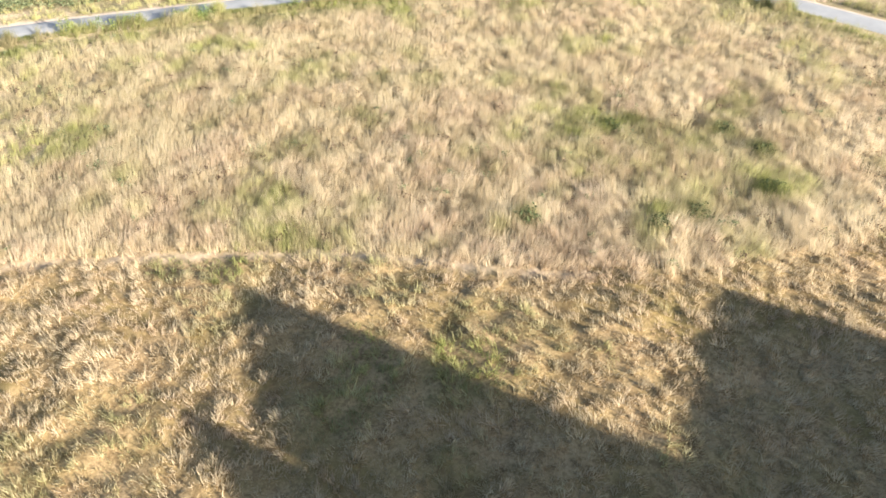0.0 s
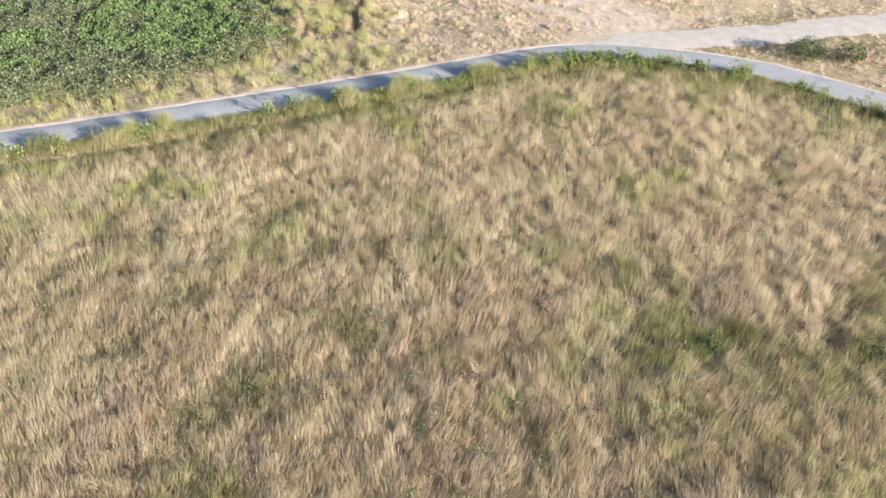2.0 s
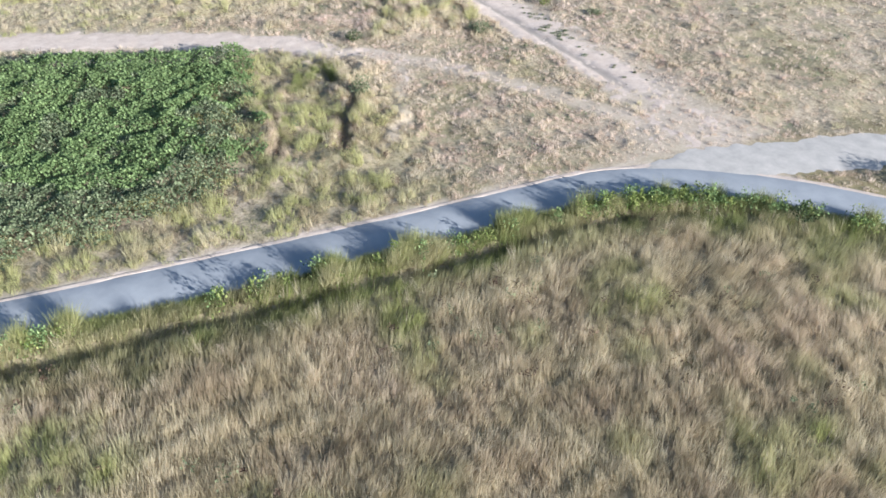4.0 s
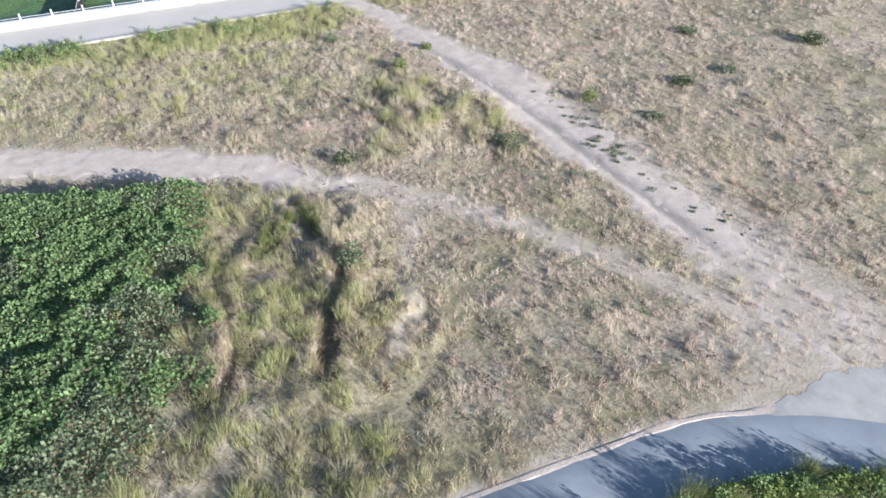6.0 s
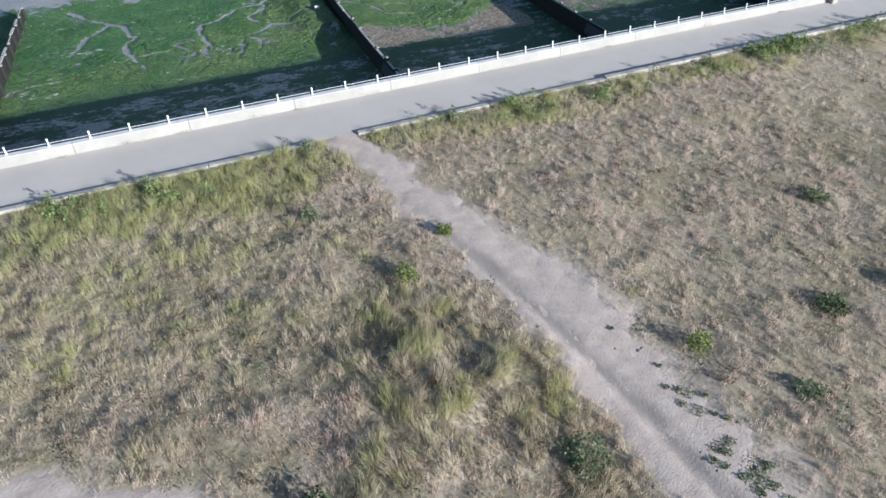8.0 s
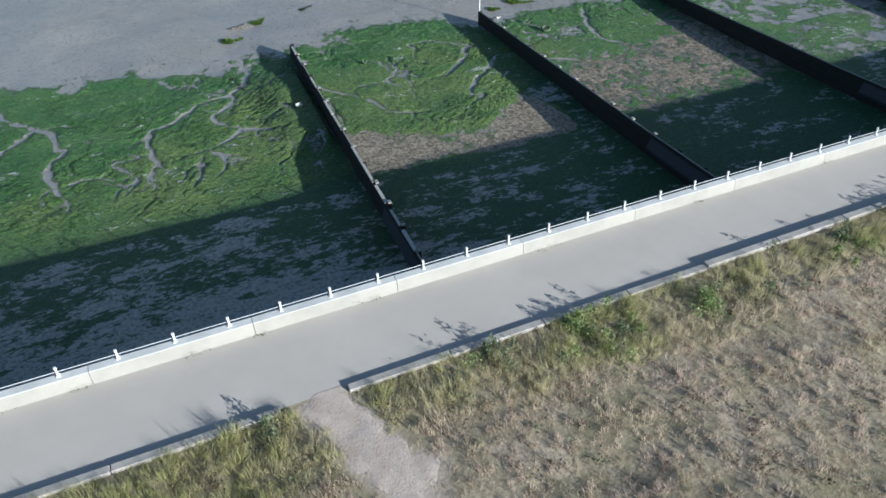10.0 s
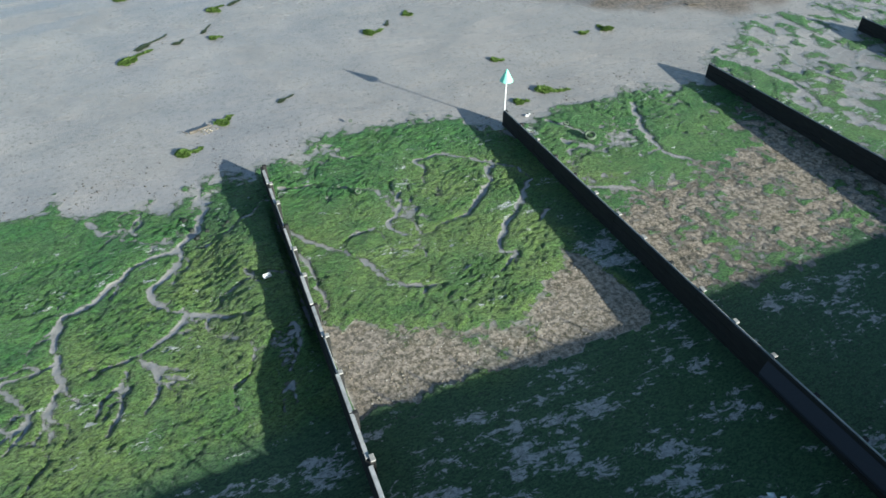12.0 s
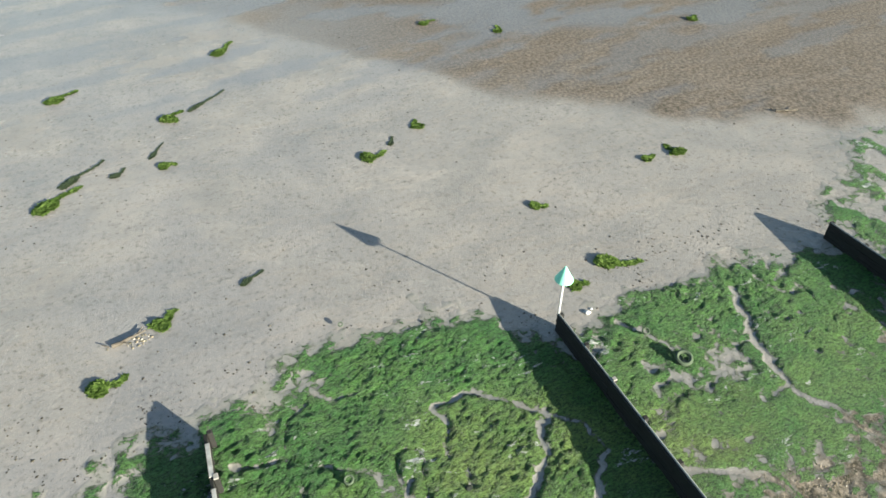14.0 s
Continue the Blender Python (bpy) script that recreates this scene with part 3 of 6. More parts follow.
def sea_wall():
    wall = thing("sea_wall", "low cream concrete sea wall in jointed lengths", "wall", kind="structure")
    bm = bmesh.new()
    sect = ((0.06, -0.3), (0.06, 0.05), (0.12, 0.40), (0.135, 0.45), (0.16, 0.465), (0.40, 0.47), (0.42, 0.44), (0.46, -2.9), (0.06, -2.9))
    ends = [[bm.verts.new((x, y, z)) for y, z in sect] for x in (-2.242, 2.242)]
    bm.faces.new(ends[0]), bm.faces.new(reversed(ends[1]))
    for k in range(len(sect)):
        n = (k + 1) % len(sect)
        bm.faces.new((ends[0][n], ends[0][k], ends[1][k], ends[1][n]))
    bmesh.ops.recalc_face_normals(bm, faces=bm.faces)
    me = bpy.data.meshes.new("wall_length")
    bm.to_mesh(me)
    bm.free()
    me.materials.append(WALLMAT)
    me.materials.append(COPING)
    for f in me.polygons:
        f.material_index = int(f.normal.z > 0.8)
    toe = box((4.46, 1.4, 0.9), (0, 0, 0), 0.05)
    toe_me = bpy.data.meshes.new("toe_block")
    toe.to_mesh(toe_me)
    toe_me.materials.append(APRON)
    for k in range(-22, 24):
        x = 25.25 + 2.2 + 4.4 * k
        if k == 6:
            part("gate_sill", box((4.4, 0.6, 2.9), (x, WALL_Y + 0.14, -1.47), 0.02), WALLMAT, wall)
            part("toe_block", toe_me, None, wall).matrix_basis = pose(x - 1.2, WALL_Y + 1.1, -2.93, 4, 0, 0) @ Matrix.Diagonal((4.4 / 4.5, 1, 1, 1))
            continue
        part("wall_length", me, None, wall).matrix_basis = pose(x, WALL_Y, 0) @ Matrix.Diagonal((4.4 / 4.5, 1, 1, 1))
        part("toe_block", toe_me, None, wall).matrix_basis = pose(x - 1.2, WALL_Y + 1.1, -2.93, 4, 0, 0) @ Matrix.Diagonal((4.4 / 4.5, 1, 1, 1))
    rail = thing("railing", "short white metal posts along the wall top with a thin rail", "railing")
    post = bmesh.new()
    tube(0.03, (0, 0, 0.46), (0, 0.03, 0.74), 8, post)
    tube(0.04, (0, 0.03, 0.70), (0, 0.03, 0.77), 8, post)
    box((0.10, 0.14, 0.03), (0, 0, 0.483), 0.005, post)
    post_me = bpy.data.meshes.new("post")
    post.to_mesh(post_me)
    post_me.materials.append(WHITE)
    for k in range(-64, 66):
        if k in (17, 18, 19):
            continue
        part("post", post_me, None, rail).matrix_basis = pose(26.22 + 1.5 * k, WALL_Y + 0.34, 0)
    part("rail", tube(0.012, (-70, WALL_Y + 0.42, 0.55), (124, WALL_Y + 0.42, 0.55), 6), RAIL_GREY, rail, "thin grey rail")


sea_wall()


def flood_gate(x0, x1):
    """The wall stops at a pier, and a pale blue steel gate closes the gap to the beach."""
    pier = part("gate_pier", box((0.42, 0.78, 0.72), (x0 + 0.1, WALL_Y + 0.12, 0.14), 0.03), WALLMAT)
    tagged(pier, "pale concrete pier ending the sea wall", "pier")
    g = thing("flood_gate", "pale blue steel flood gate beside the wall pier", "gate")
    part("gate_panel", box((x1 - x0 - 0.5, 0.06, 0.5), ((x0 + x1) / 2 + 0.2, WALL_Y + 0.3, 0.22), 0.01), GATE_BLUE, g)
    for k in range(4):
        part("stiffener", box((0.07, 0.10, 0.5), (x0 + 0.5 + (x1 - x0 - 0.7) * k / 3, WALL_Y + 0.22, 0.22), 0.01), GATE_BLUE, g)
    for z in (0.03, 0.43):
        part("gate_bar", box((x1 - x0 - 0.5, 0.09, 0.07), ((x0 + x1) / 2 + 0.2, WALL_Y + 0.21, z), 0.01), GATE_BLUE, g)


flood_gate(51.6, 56.1)


# ---- groynes and the marker ----
make_board = plain("grey_board", (0.04, 0.043, 0.055), 0.6)


def groyne_top(y):
    return np.interp(y, [72, 79.3, 97.2], [-1.15, -1.72, -2.86])


def groyne(xa, xb, ya, yb, caps, label, pale=0.0):
    """Plank bays between posts, running from the wall (ya) seawards (yb)."""
    g = thing("groyne", label, "groyne", "groynes on the beach")
    count = round((yb - ya) / 1.75)
    rng = random.Random(int(xa * 10))
    for k in range(count):
        y0, y1 = ya + (yb - ya) * k / count, ya + (yb - ya) * (k + 1) / count
        x0, x1 = xa + (xb - xa) * k / count, xa + (xb - xa) * (k + 1) / count
        for row in range(4):
            bm = bmesh.new()
            w = rng.uniform(0.09, 0.12)
            for y, x in ((y0 + 0.002, x0), (y1 - 0.002, x1)):
                t = groyne_top(y) - 0.32 * row + rng.uniform(-0.008, 0.008)
                for dx, dz in ((-w / 2, 0), (w / 2, 0), (w / 2, -0.31), (-w / 2, -0.31)):
                    bm.verts.new((x + dx, y, t + dz))
            v = list(bm.verts)
            for quad in ((0, 1, 2, 3), (7, 6, 5, 4), (0, 4, 5, 1), (1, 5, 6, 2), (2, 6, 7, 3), (3, 7, 4, 0)):
                bm.faces.new([v[i] for i in quad])
            bmesh.ops.recalc_face_normals(bm, faces=bm.faces)
            bmesh.ops.bevel(bm, geom=list(bm.edges), offset=0.006, segments=1, affect="EDGES")
            part("plank", bm, TIMBER, g)
    for k in range(count + 1):
        y, x = ya + (yb - ya) * k / count, xa + (xb - xa) * k / count
        t = groyne_top(y) + rng.uniform(-0.03, 0.05)
        post = part("post", box((0.17, 0.17, 1.9), (x + 0.14, y, t - 0.93), 0.02), TIMBER, g)
        if caps and rng.random() < caps:
            part("cap", box((0.15, rng.uniform(0.14, 0.26), 0.06), (x + 0.14, y, t + 0.05), 0.012), WALLMAT, post, "pale worn cap on the post")
    for k in range(count):
        y0, y1 = ya + (yb - ya) * k / count, ya + (yb - ya) * (k + 1) / count
        x0, x1 = xa + (xb - xa) * k / count, xa + (xb - xa) * (k + 1) / count
        if rng.random() > pale:
            # Grey rail much paler than the planks, imitating a sunlit top edge.
            part("top_rail", tube(0.03, (x0 + 0.04, y0, groyne_top(y0) + 0.015), (x1 + 0.04, y1, groyne_top(y1) + 0.015), 6), APRON, g)
            continue
        cut = rng.uniform(0.0, 0.3)
        rail, w = bmesh.new(), rng.uniform(0.09, 0.14)
        for f in (0.02, 1 - cut):
            xx, yy = x0 + (x1 - x0) * f + 0.03, y0 + (y1 - y0) * f
            for dx, dz in ((-w / 2, 0.004), (w / 2, 0.004), (w / 2, 0.05), (-w / 2, 0.05)):
                rail.verts.new((xx + dx, yy, groyne_top(yy) + dz + rng.uniform(0, 0.012)))
        v = list(rail.verts)
        for quad in ((0, 1, 2, 3), (7, 6, 5, 4), (0, 4, 5, 1), (1, 5, 6, 2), (2, 6, 7, 3), (3, 7, 4, 0)):
            rail.faces.new([v[i] for i in quad])
        bmesh.ops.recalc_face_normals(rail, faces=rail.faces)
        part("top_rail", rail, BLEACHED, g, "sun-bleached pale capping timber")
    slab = bmesh.new()
    v = [slab.verts.new(p) for y, x in ((ya - 0.2, xa), (ya + 5.2, xa + (xb - xa) * 0.22)) for p in ((x - 0.07, y, groyne_top(y) - 0.12), (x - 0.24, y, groyne_top(y) - 0.62), (x - 0.18, y, groyne_top(y) - 0.8), (x - 0.02, y, groyne_top(y) - 0.3))]
    for q in ((0, 1, 2, 3), (4, 5, 6, 7), (0, 1, 5, 4), (1, 2, 6, 5), (2, 3, 7, 6), (3, 0, 4, 7)):
        slab.faces.new([v[i] for i in q])
    bmesh.ops.recalc_face_normals(slab, faces=slab.faces)
    part("facing_board", slab, make_board, g, "grey sloping facing board near the wall")


groyne(7.0, 8.3, 72.9, 97.2, 0.9, "dark plank groyne with pale caps on mud", 0.8)
groyne(26.95, 27.9, 72.9, 97.2, 0.9, "dark wet plank groyne with pale broken capping", 0.62)
groyne(39.95, 40.65, 72.9, 97.2, 0.4, "dark wet plank groyne ending at a green marker")
groyne(53.3, 54.1, 72.9, 97.2, 0.3, "dark wet plank groyne on weedy mud")
groyne(67.0, 67.8, 72.9, 98.5, 0.3, "dark wet plank groyne far along the beach")
groyne(80.6, 81.4, 72.9, 98.5, 0.3, "dark wet plank groyne far along the beach")


def marker(x, y):
    m = thing("beach_marker", "white pole with a pale green cone on the groyne end", "beach marker", at=(x, y, 0))
    part("pole", tube(0.035, (0, 0, -3.75), (0.01, 0.02, -0.75), 10), WHITE, m, "slim white pole")
    part("cone", tube(0.34, (0.01, 0.02, -1.18), (0.01, 0.02, -0.56), 24, top=0.02), MINT, m, "pale green conical topmark")
    clamp = bmesh.new()
    for z in (-2.95, -3.25):
        box((0.14, 0.14, 0.05), (0, -0.04, z), 0.01, clamp)
    part("bracket", clamp, TIMBER, m, "dark bracket on the groyne")


marker(40.72, 97.28)

# ---- seaweed on the beach ----
WEST_RUNS = [
    ([(24.9, 98.4), (24.8, 97.0), (24.8, 95.4), (23.6, 93.6), (22.1, 93.2), (21.0, 92.3), (20.0, 91.5), (19.0, 90.8), (18.8, 89.5), (19.0, 87.6), (19.4, 86.6)], 0.19),
    ([(19.0, 87.7), (18.5, 86.3), (18.3, 85.4)], 0.10), ([(18.9, 88.8), (18.0, 88.4), (17.0, 88.3), (18.0, 86.6), (17.4, 85.3)], 0.11),
    ([(23.6, 93.6), (23.2, 92.3), (22.2, 91.1), (22.4, 90.4), (23.3, 89.4), (24.5, 88.5), (25.4, 88.1)], 0.14),
    ([(23.3, 89.4), (22.9, 88.7), (21.9, 88.1), (21.5, 87.7), (22.0, 86.8), (21.8, 85.7), (21.5, 85.2)], 0.15),
    ([(21.5, 87.9), (20.6, 87.8), (20.0, 87.5)], 0.10), ([(22.0, 86.9), (22.9, 86.6)], 0.16), ([(22.2, 86.2), (22.9, 85.7)], 0.06), ([(20.8, 86.8), (20.8, 86.1), (20.7, 85.3), (20.4, 84.6)], 0.09),
]
WEST_TWIGS = [
    ([(25.8, 90.6), (26.1, 89.5)], 0.10), ([(26.7, 86.7), (26.7, 85.9), (26.2, 85.1)], 0.08), ([(26.0, 84.5), (26.0, 83.5)], 0.08),
    ([(11.0, 97.5), (12.6, 95.0), (14.3, 93.0), (14.6, 91.2), (15.0, 90.7), (14.4, 89.9), (14.2, 89.1)], 0.22), ([(14.2, 89.1), (14.3, 87.9), (14.8, 86.5), (15.2, 84.9)], 0.17),
    ([(15.0, 87.3), (15.6, 87.5), (16.4, 87.3), (17.0, 87.8)], 0.08), ([(18.8, 87.2), (18.6, 85.9)], 0.08), ([(21.0, 87.3), (21.0, 86.2)], 0.07), ([(13.4, 93.8), (11.9, 91.5), (11.1, 88.7)], 0.15), ([(20.1, 97.2), (20.6, 95.9), (21.4, 95.6)], 0.12), ([(22.1, 96.9), (22.4, 95.9)], 0.1),
]
MID_RUNS = [
    ([(28.0, 92.9), (28.7, 91.6), (29.5, 90.4), (30.2, 89.6), (30.6, 88.6), (31.1, 87.6), (31.6, 87.3), (32.1, 87.0), (32.7, 86.9)], 0.11), ([(32.0, 87.0), (31.8, 86.6), (31.9, 86.2)], 0.07), ([(31.7, 87.3), (32.1, 87.0), (32.5, 87.0)], 0.16),
    ([(33.4, 93.5), (32.9, 93.0), (33.1, 92.6), (32.6, 92.0), (32.1, 91.2), (32.4, 90.6), (32.8, 90.2)], 0.12), ([(38.3, 94.1), (37.9, 93.3), (37.1, 92.1), (36.1, 91.3), (35.2, 90.6)], 0.13),
    ([(35.6, 95.8), (36.4, 95.9), (37.0, 95.5), (37.4, 94.9), (38.2, 94.1), (39.1, 93.2), (39.5, 92.0)], 0.10), ([(39.4, 92.0), (38.5, 91.2), (37.9, 90.3), (36.8, 89.4), (36.0, 88.7), (35.6, 87.8), (36.1, 87.3), (35.7, 87.0), (35.1, 86.5)], 0.15), ([(35.6, 95.8), (35.0, 95.7), (35.1, 94.9), (34.7, 93.9)], 0.08),
    ([(38.9, 89.6), (38.3, 89.3), (37.9, 88.9)], 0.07), ([(34.9, 93.0), (35.0, 92.6)], 0.12), ([(33.6, 91.5), (33.8, 91.0)], 0.10), ([(28.5, 96.2), (29.2, 95.8), (30.0, 95.8), (30.0, 95.4)], 0.07), ([(30.2, 94.8), (30.2, 94.3)], 0.14), ([(31.4, 98.3), (31.9, 97.6), (32.9, 97.5)], 0.13), ([(28.0, 91.6), (28.2, 89.8), (28.2, 88.4), (28.1, 87.2)], 0.14),
]
EAST_RUNS = [
    ([(48.2, 96.4), (47.3, 94.4), (46.8, 92.8), (46.5, 91.6), (47.0, 90.3), (47.6, 89.0), (48, 88.3)], 0.20), ([(46.5, 91.6), (45.1, 91.6)], 0.10), ([(41.0, 90.6), (42.0, 89.8), (43.2, 89.2), (43.9, 87.8)], 0.15), ([(43.0, 96.6), (43.8, 95.2), (44.0, 93.9)], 0.13),
    ([(56.5, 99.5), (58, 95), (57, 91)], 0.25), ([(61, 100.5), (60.5, 95), (62, 90)], 0.25), ([(64.5, 101), (65, 96)], 0.2),
]
CHANNELS = WEST_RUNS + WEST_TWIGS + MID_RUNS + EAST_RUNS


def twigs():
    """Short side runnels that branch off the channels."""
    rng = random.Random(9)
    out = []
    for pts, half in WEST_RUNS + WEST_TWIGS:
        line = curve_points(pts, 6)
        for _ in range((len(pts) + 1) // 3):
            k = rng.randrange(1, len(line) - 1)
            d = line[k + 1] - line[k - 1]
            d = d / (np.hypot(*d) + 1e-6)
            s = rng.choice((-1, 1))
            run = rng.uniform(0.6, 2.0)
            e = d * 0.7 + np.array([-d[1], d[0]]) * s * 0.8
            f = d * 1.1 + np.array([-d[1], d[0]]) * s * 0.3
            p = line[k]
            out.append(([tuple(p), tuple(p + e * run * 0.5), tuple(p + e * run * 0.5 + f * run * 0.5)], rng.uniform(0.05, 0.09)))
    return out


RUNNELS = CHANNELS + twigs()


def cover(x, y):
    """Depth of weed cover: above zero where weed lies."""
    n = fbm(x / 1.6, y / 1.6, 2, 6) - 0.5 + 0.5 * (fbm(x * 2.0, y * 2.0, 9, 3) - 0.5)
    edge = np.interp(x, [5, 14, 18.6, 20.1, 22, 23.6, 24.7, 26, 28, 30.2, 32.1, 33.4, 34.5, 36, 37.6, 38.5, 39.3, 41.8, 45, 48.7, 51.3, 52.6, 54.5, 58, 60.4, 66, 80], [98.8, 98.5, 98.4, 97.2, 97.2, 96.5, 97.1, 98.0, 98.6, 98.7, 99.5, 99.7, 98.9, 99.3, 99.7, 99.4, 97.8, 97.4, 97.6, 97.4, 97.1, 96.2, 97.2, 100.2, 101.9, 102.2, 103])
    w = (edge - y) / 1.3 + 3.2 * n
    cap = 0.9 + 0.8 * n
    w = np.minimum(w, cap)
    wx = x + 0.5 * (fbm(x / 0.55, y / 0.55, 6, 4) - 0.5)
    wy = y + 0.5 * (fbm(x / 0.55, y / 0.55, 11, 4) - 0.5)
    for pts, half in RUNNELS:
        line = curve_points(pts, 6)
        lo, hi = line.min(0) - 2, line.max(0) + 2
        hit = (x > lo[0]) & (x < hi[0]) & (y > lo[1]) & (y < hi[1])
        if hit.any():
            d, _ = offside(wx[hit], wy[hit], line)
            swell = 0.35 + 1.2 * fbm(x[hit] / 0.7, y[hit] / 0.7, 4, 2)
            swell = swell * (0.25 + 0.75 * ease(0, 1.6, np.hypot(x[hit] - line[-1][0], y[hit] - line[-1][1])))
            w[hit] = np.minimum(w[hit], (d - (0.62 * half + 0.015) * swell) * 5.5)
    # fine creeks that thread the mat
    creek = np.abs(fbm(wx / 3.0, wy / 3.8, 7, 3) - 0.5)
    w = np.minimum(w, (creek - 0.0025) * 34 + 0.5 * ease(0.45, 0.6, fbm(x / 5, y / 5, 1, 2)))
    # shingle fans of the middle bays
    # East of x 38.5 weed replaces shingle to darken the groyne's shadow.
    arc = np.interp(x, [27.5, 28.1, 30, 31.2, 32.8, 34.7, 35.5, 36.7, 37.9, 38.5, 39.1, 40.2], [87.6, 86.9, 85.2, 84.4, 84.0, 83.6, 84.3, 85.1, 86.4, 85.8, 82.5, 80])
    inb = (x > 27.6) & (x < 40.4) & (y > 81.6)
    w = np.where(inb, np.minimum(w, (y - arc) * 1.2 + 3.2 * n + 1.5 * ease(83.6, 82.2, y)), w)
    inc = (x > 40.4) & (x < 54)
    fan = np.interp(x, [40.5, 42.5, 45, 47, 50, 52, 54], [89.0, 88.1, 88.0, 88.4, 89.8, 91, 92.5])
    w = np.where(inc & (y > 80), np.minimum(w, np.clip((y - fan) * 0.4, -0.35, 0.8) + 2.2 * n + 2.0 * (fbm(x * 3, y * 3, 5, 2) - 0.5) - 0.04 + 0.5 * ease(84.5, 82.5, y)), w)
    dots = 3.4 * (fbm(x * 1.5, y * 1.1, 3, 3) - 0.5) + 0.3 * ease(59, 55.5, x + 0.3 * (y - 97)) - 0.05
    w = np.where(x > 54, np.minimum(w, np.where(y > 88, dots, 0.25 + 2.2 * n)), w)
    return np.where(y < 81.9 + 1.6 * n, np.minimum(cap, 0.6), w)


def pale_share(x, y):
    """How much pale mud shows between thin growth high on the shore."""
    n = fbm(x / 2.2, y / 1.1, 8, 4) - 0.5
    s = 0.7 * n + 0.34 * ease(28, 22, x + 6 * n) * ease(79.0, 74.3, y + 4 * n) + 0.04 * ease(28, 26, x) + 0.4 * ease(75.4, 73.2, y + 2 * n) * ease(28, 24, x) - 0.10 * ease(33, 36, x) + 0.26 * ease(32, 29, x) * ease(27.2, 27.8, x) * ease(77.5, 74, y) + 0.16 * ease(18, 22, x) * ease(30, 27, x) * ease(77.5, 75, y)
    far = -0.20 + 0.4 * n + 0.26 * ease(38.2, 38.8, x) * ease(40.4, 40, x) * ease(90, 86, y)
    return np.where(y < 81.2 + 1.5 * n, s, far + 0.10 * ease(53, 56, x))


def fans(x, y, w):
    """Where shingle lies in the middle bays."""
    top = np.interp(x, [27.5, 28.4, 30, 32.3, 34.5, 36.2, 37.3, 38.4, 39, 40.3, 40.6, 45, 50, 54], [88.5, 87.4, 86.0, 84.9, 84.5, 85.2, 86.0, 87.0, 86.0, 84.0, 89.2, 88.8, 91.0, 94.0])
    return ease(0.25, -0.15, w) * ease(80.5, 82, y) * ease(0.8, -0.3, y - top) * ease(27.4, 27.8, x) * ease(54.2, 53.8, x)


def weed_mat():
    xs, ys = np.concatenate([np.arange(-40, 5, 0.6), np.arange(5, 14, 0.12), np.arange(14, 56, 0.086), np.arange(56, 78, 0.14)]), np.concatenate([np.arange(72.6, 82, 0.14), np.arange(82, 100, 0.084), np.arange(100, 104, 0.12)])
    gx, gy = np.meshgrid(xs, ys)
    w = cover(gx, gy)
    u, v = gx * 0.94 + gy * 0.34, -gx * 0.34 + gy * 0.94
    bend = 0.9 * fbm(gx / 1.2, gy / 1.2, 5, 3)
    ridge = 1 - 2 * np.abs(fbm(u * 1.7 + bend, v * 3.6 + bend * 2.4, 3, 2) - 0.5)
    crinkle = 1 - 2 * np.abs(fbm(u * 3.4 - bend, v * 5.4 + bend, 8, 2) - 0.5)
    strong = 0.75 + 0.5 * ease(0.40, 0.66, fbm(gx / 2.5, gy / 2.5, 9, 3))
    frond = np.random.RandomState(15).rand(*gx.shape) - 0.5
    lump = strong * (0.042 * (ridge ** 3 - 0.55) + 0.046 * (crinkle ** 2 - 0.65) + 0.045 * frond) + 0.08 * (fbm(gx / 1.3, gy / 1.3, 2, 2) - 0.5)
    tall = (0.3 + 0.7 * ease(80.5, 83, gy)) * (1 - 0.55 * ease(40, 41, gx) * ease(94, 90, gy))
    z = beach_z(gx, gy) + 0.008 - 0.03 * ease(-0.35, -0.7, w) + np.clip(w * 1.5, 0, 1) * 0.06 * tall + np.maximum(lump * tall, -0.045) * np.clip(w * 0.9, 0, 1)
    faces = grid_faces(len(xs), len(ys))
    faces = faces[(w.ravel()[faces] > -0.75).any(1)]
    used = np.unique(faces)
    back = np.zeros(gx.size, int)
    back[used] = np.arange(len(used))
    # One layer darkens the weed colour along the wall's and groyne's shadows.
    layers = [("cover", np.clip(w, -1, 0.6)), ("pale", pale_share(gx, gy)), ("shore_shade", np.maximum(ease(38.3, 39.2, gx + 1.2 * (fbm(gx * 1.2, gy * 1.2, 4, 3) - 0.5)) * ease(40.6, 40.0, gx) * ease(92, 87, gy), ease(83.4, 81.2, gy + 2.0 * (fbm(gx / 3, gy / 3, 10, 3) - 0.5)))), ("shell", fans(gx, gy, w)), ("deep", 0.8 * ease(40.2, 40.8, gx)), ("lower", np.maximum(0.75 * ease(40.4, 41.5, gx) * ease(1.0, 1.8, np.hypot((gx - 43) / 1.6, (gy - 91.5) / 1.1)), ease(92, 96, gy + 8 * ease(26, 15, gx) + 5 * (fbm(gx / 3, gy / 3, 1, 3) - 0.5))))]
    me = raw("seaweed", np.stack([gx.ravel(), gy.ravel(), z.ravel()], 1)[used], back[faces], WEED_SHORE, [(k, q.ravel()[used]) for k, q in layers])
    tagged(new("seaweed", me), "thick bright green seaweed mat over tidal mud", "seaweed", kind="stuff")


ground_sheet()
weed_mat()


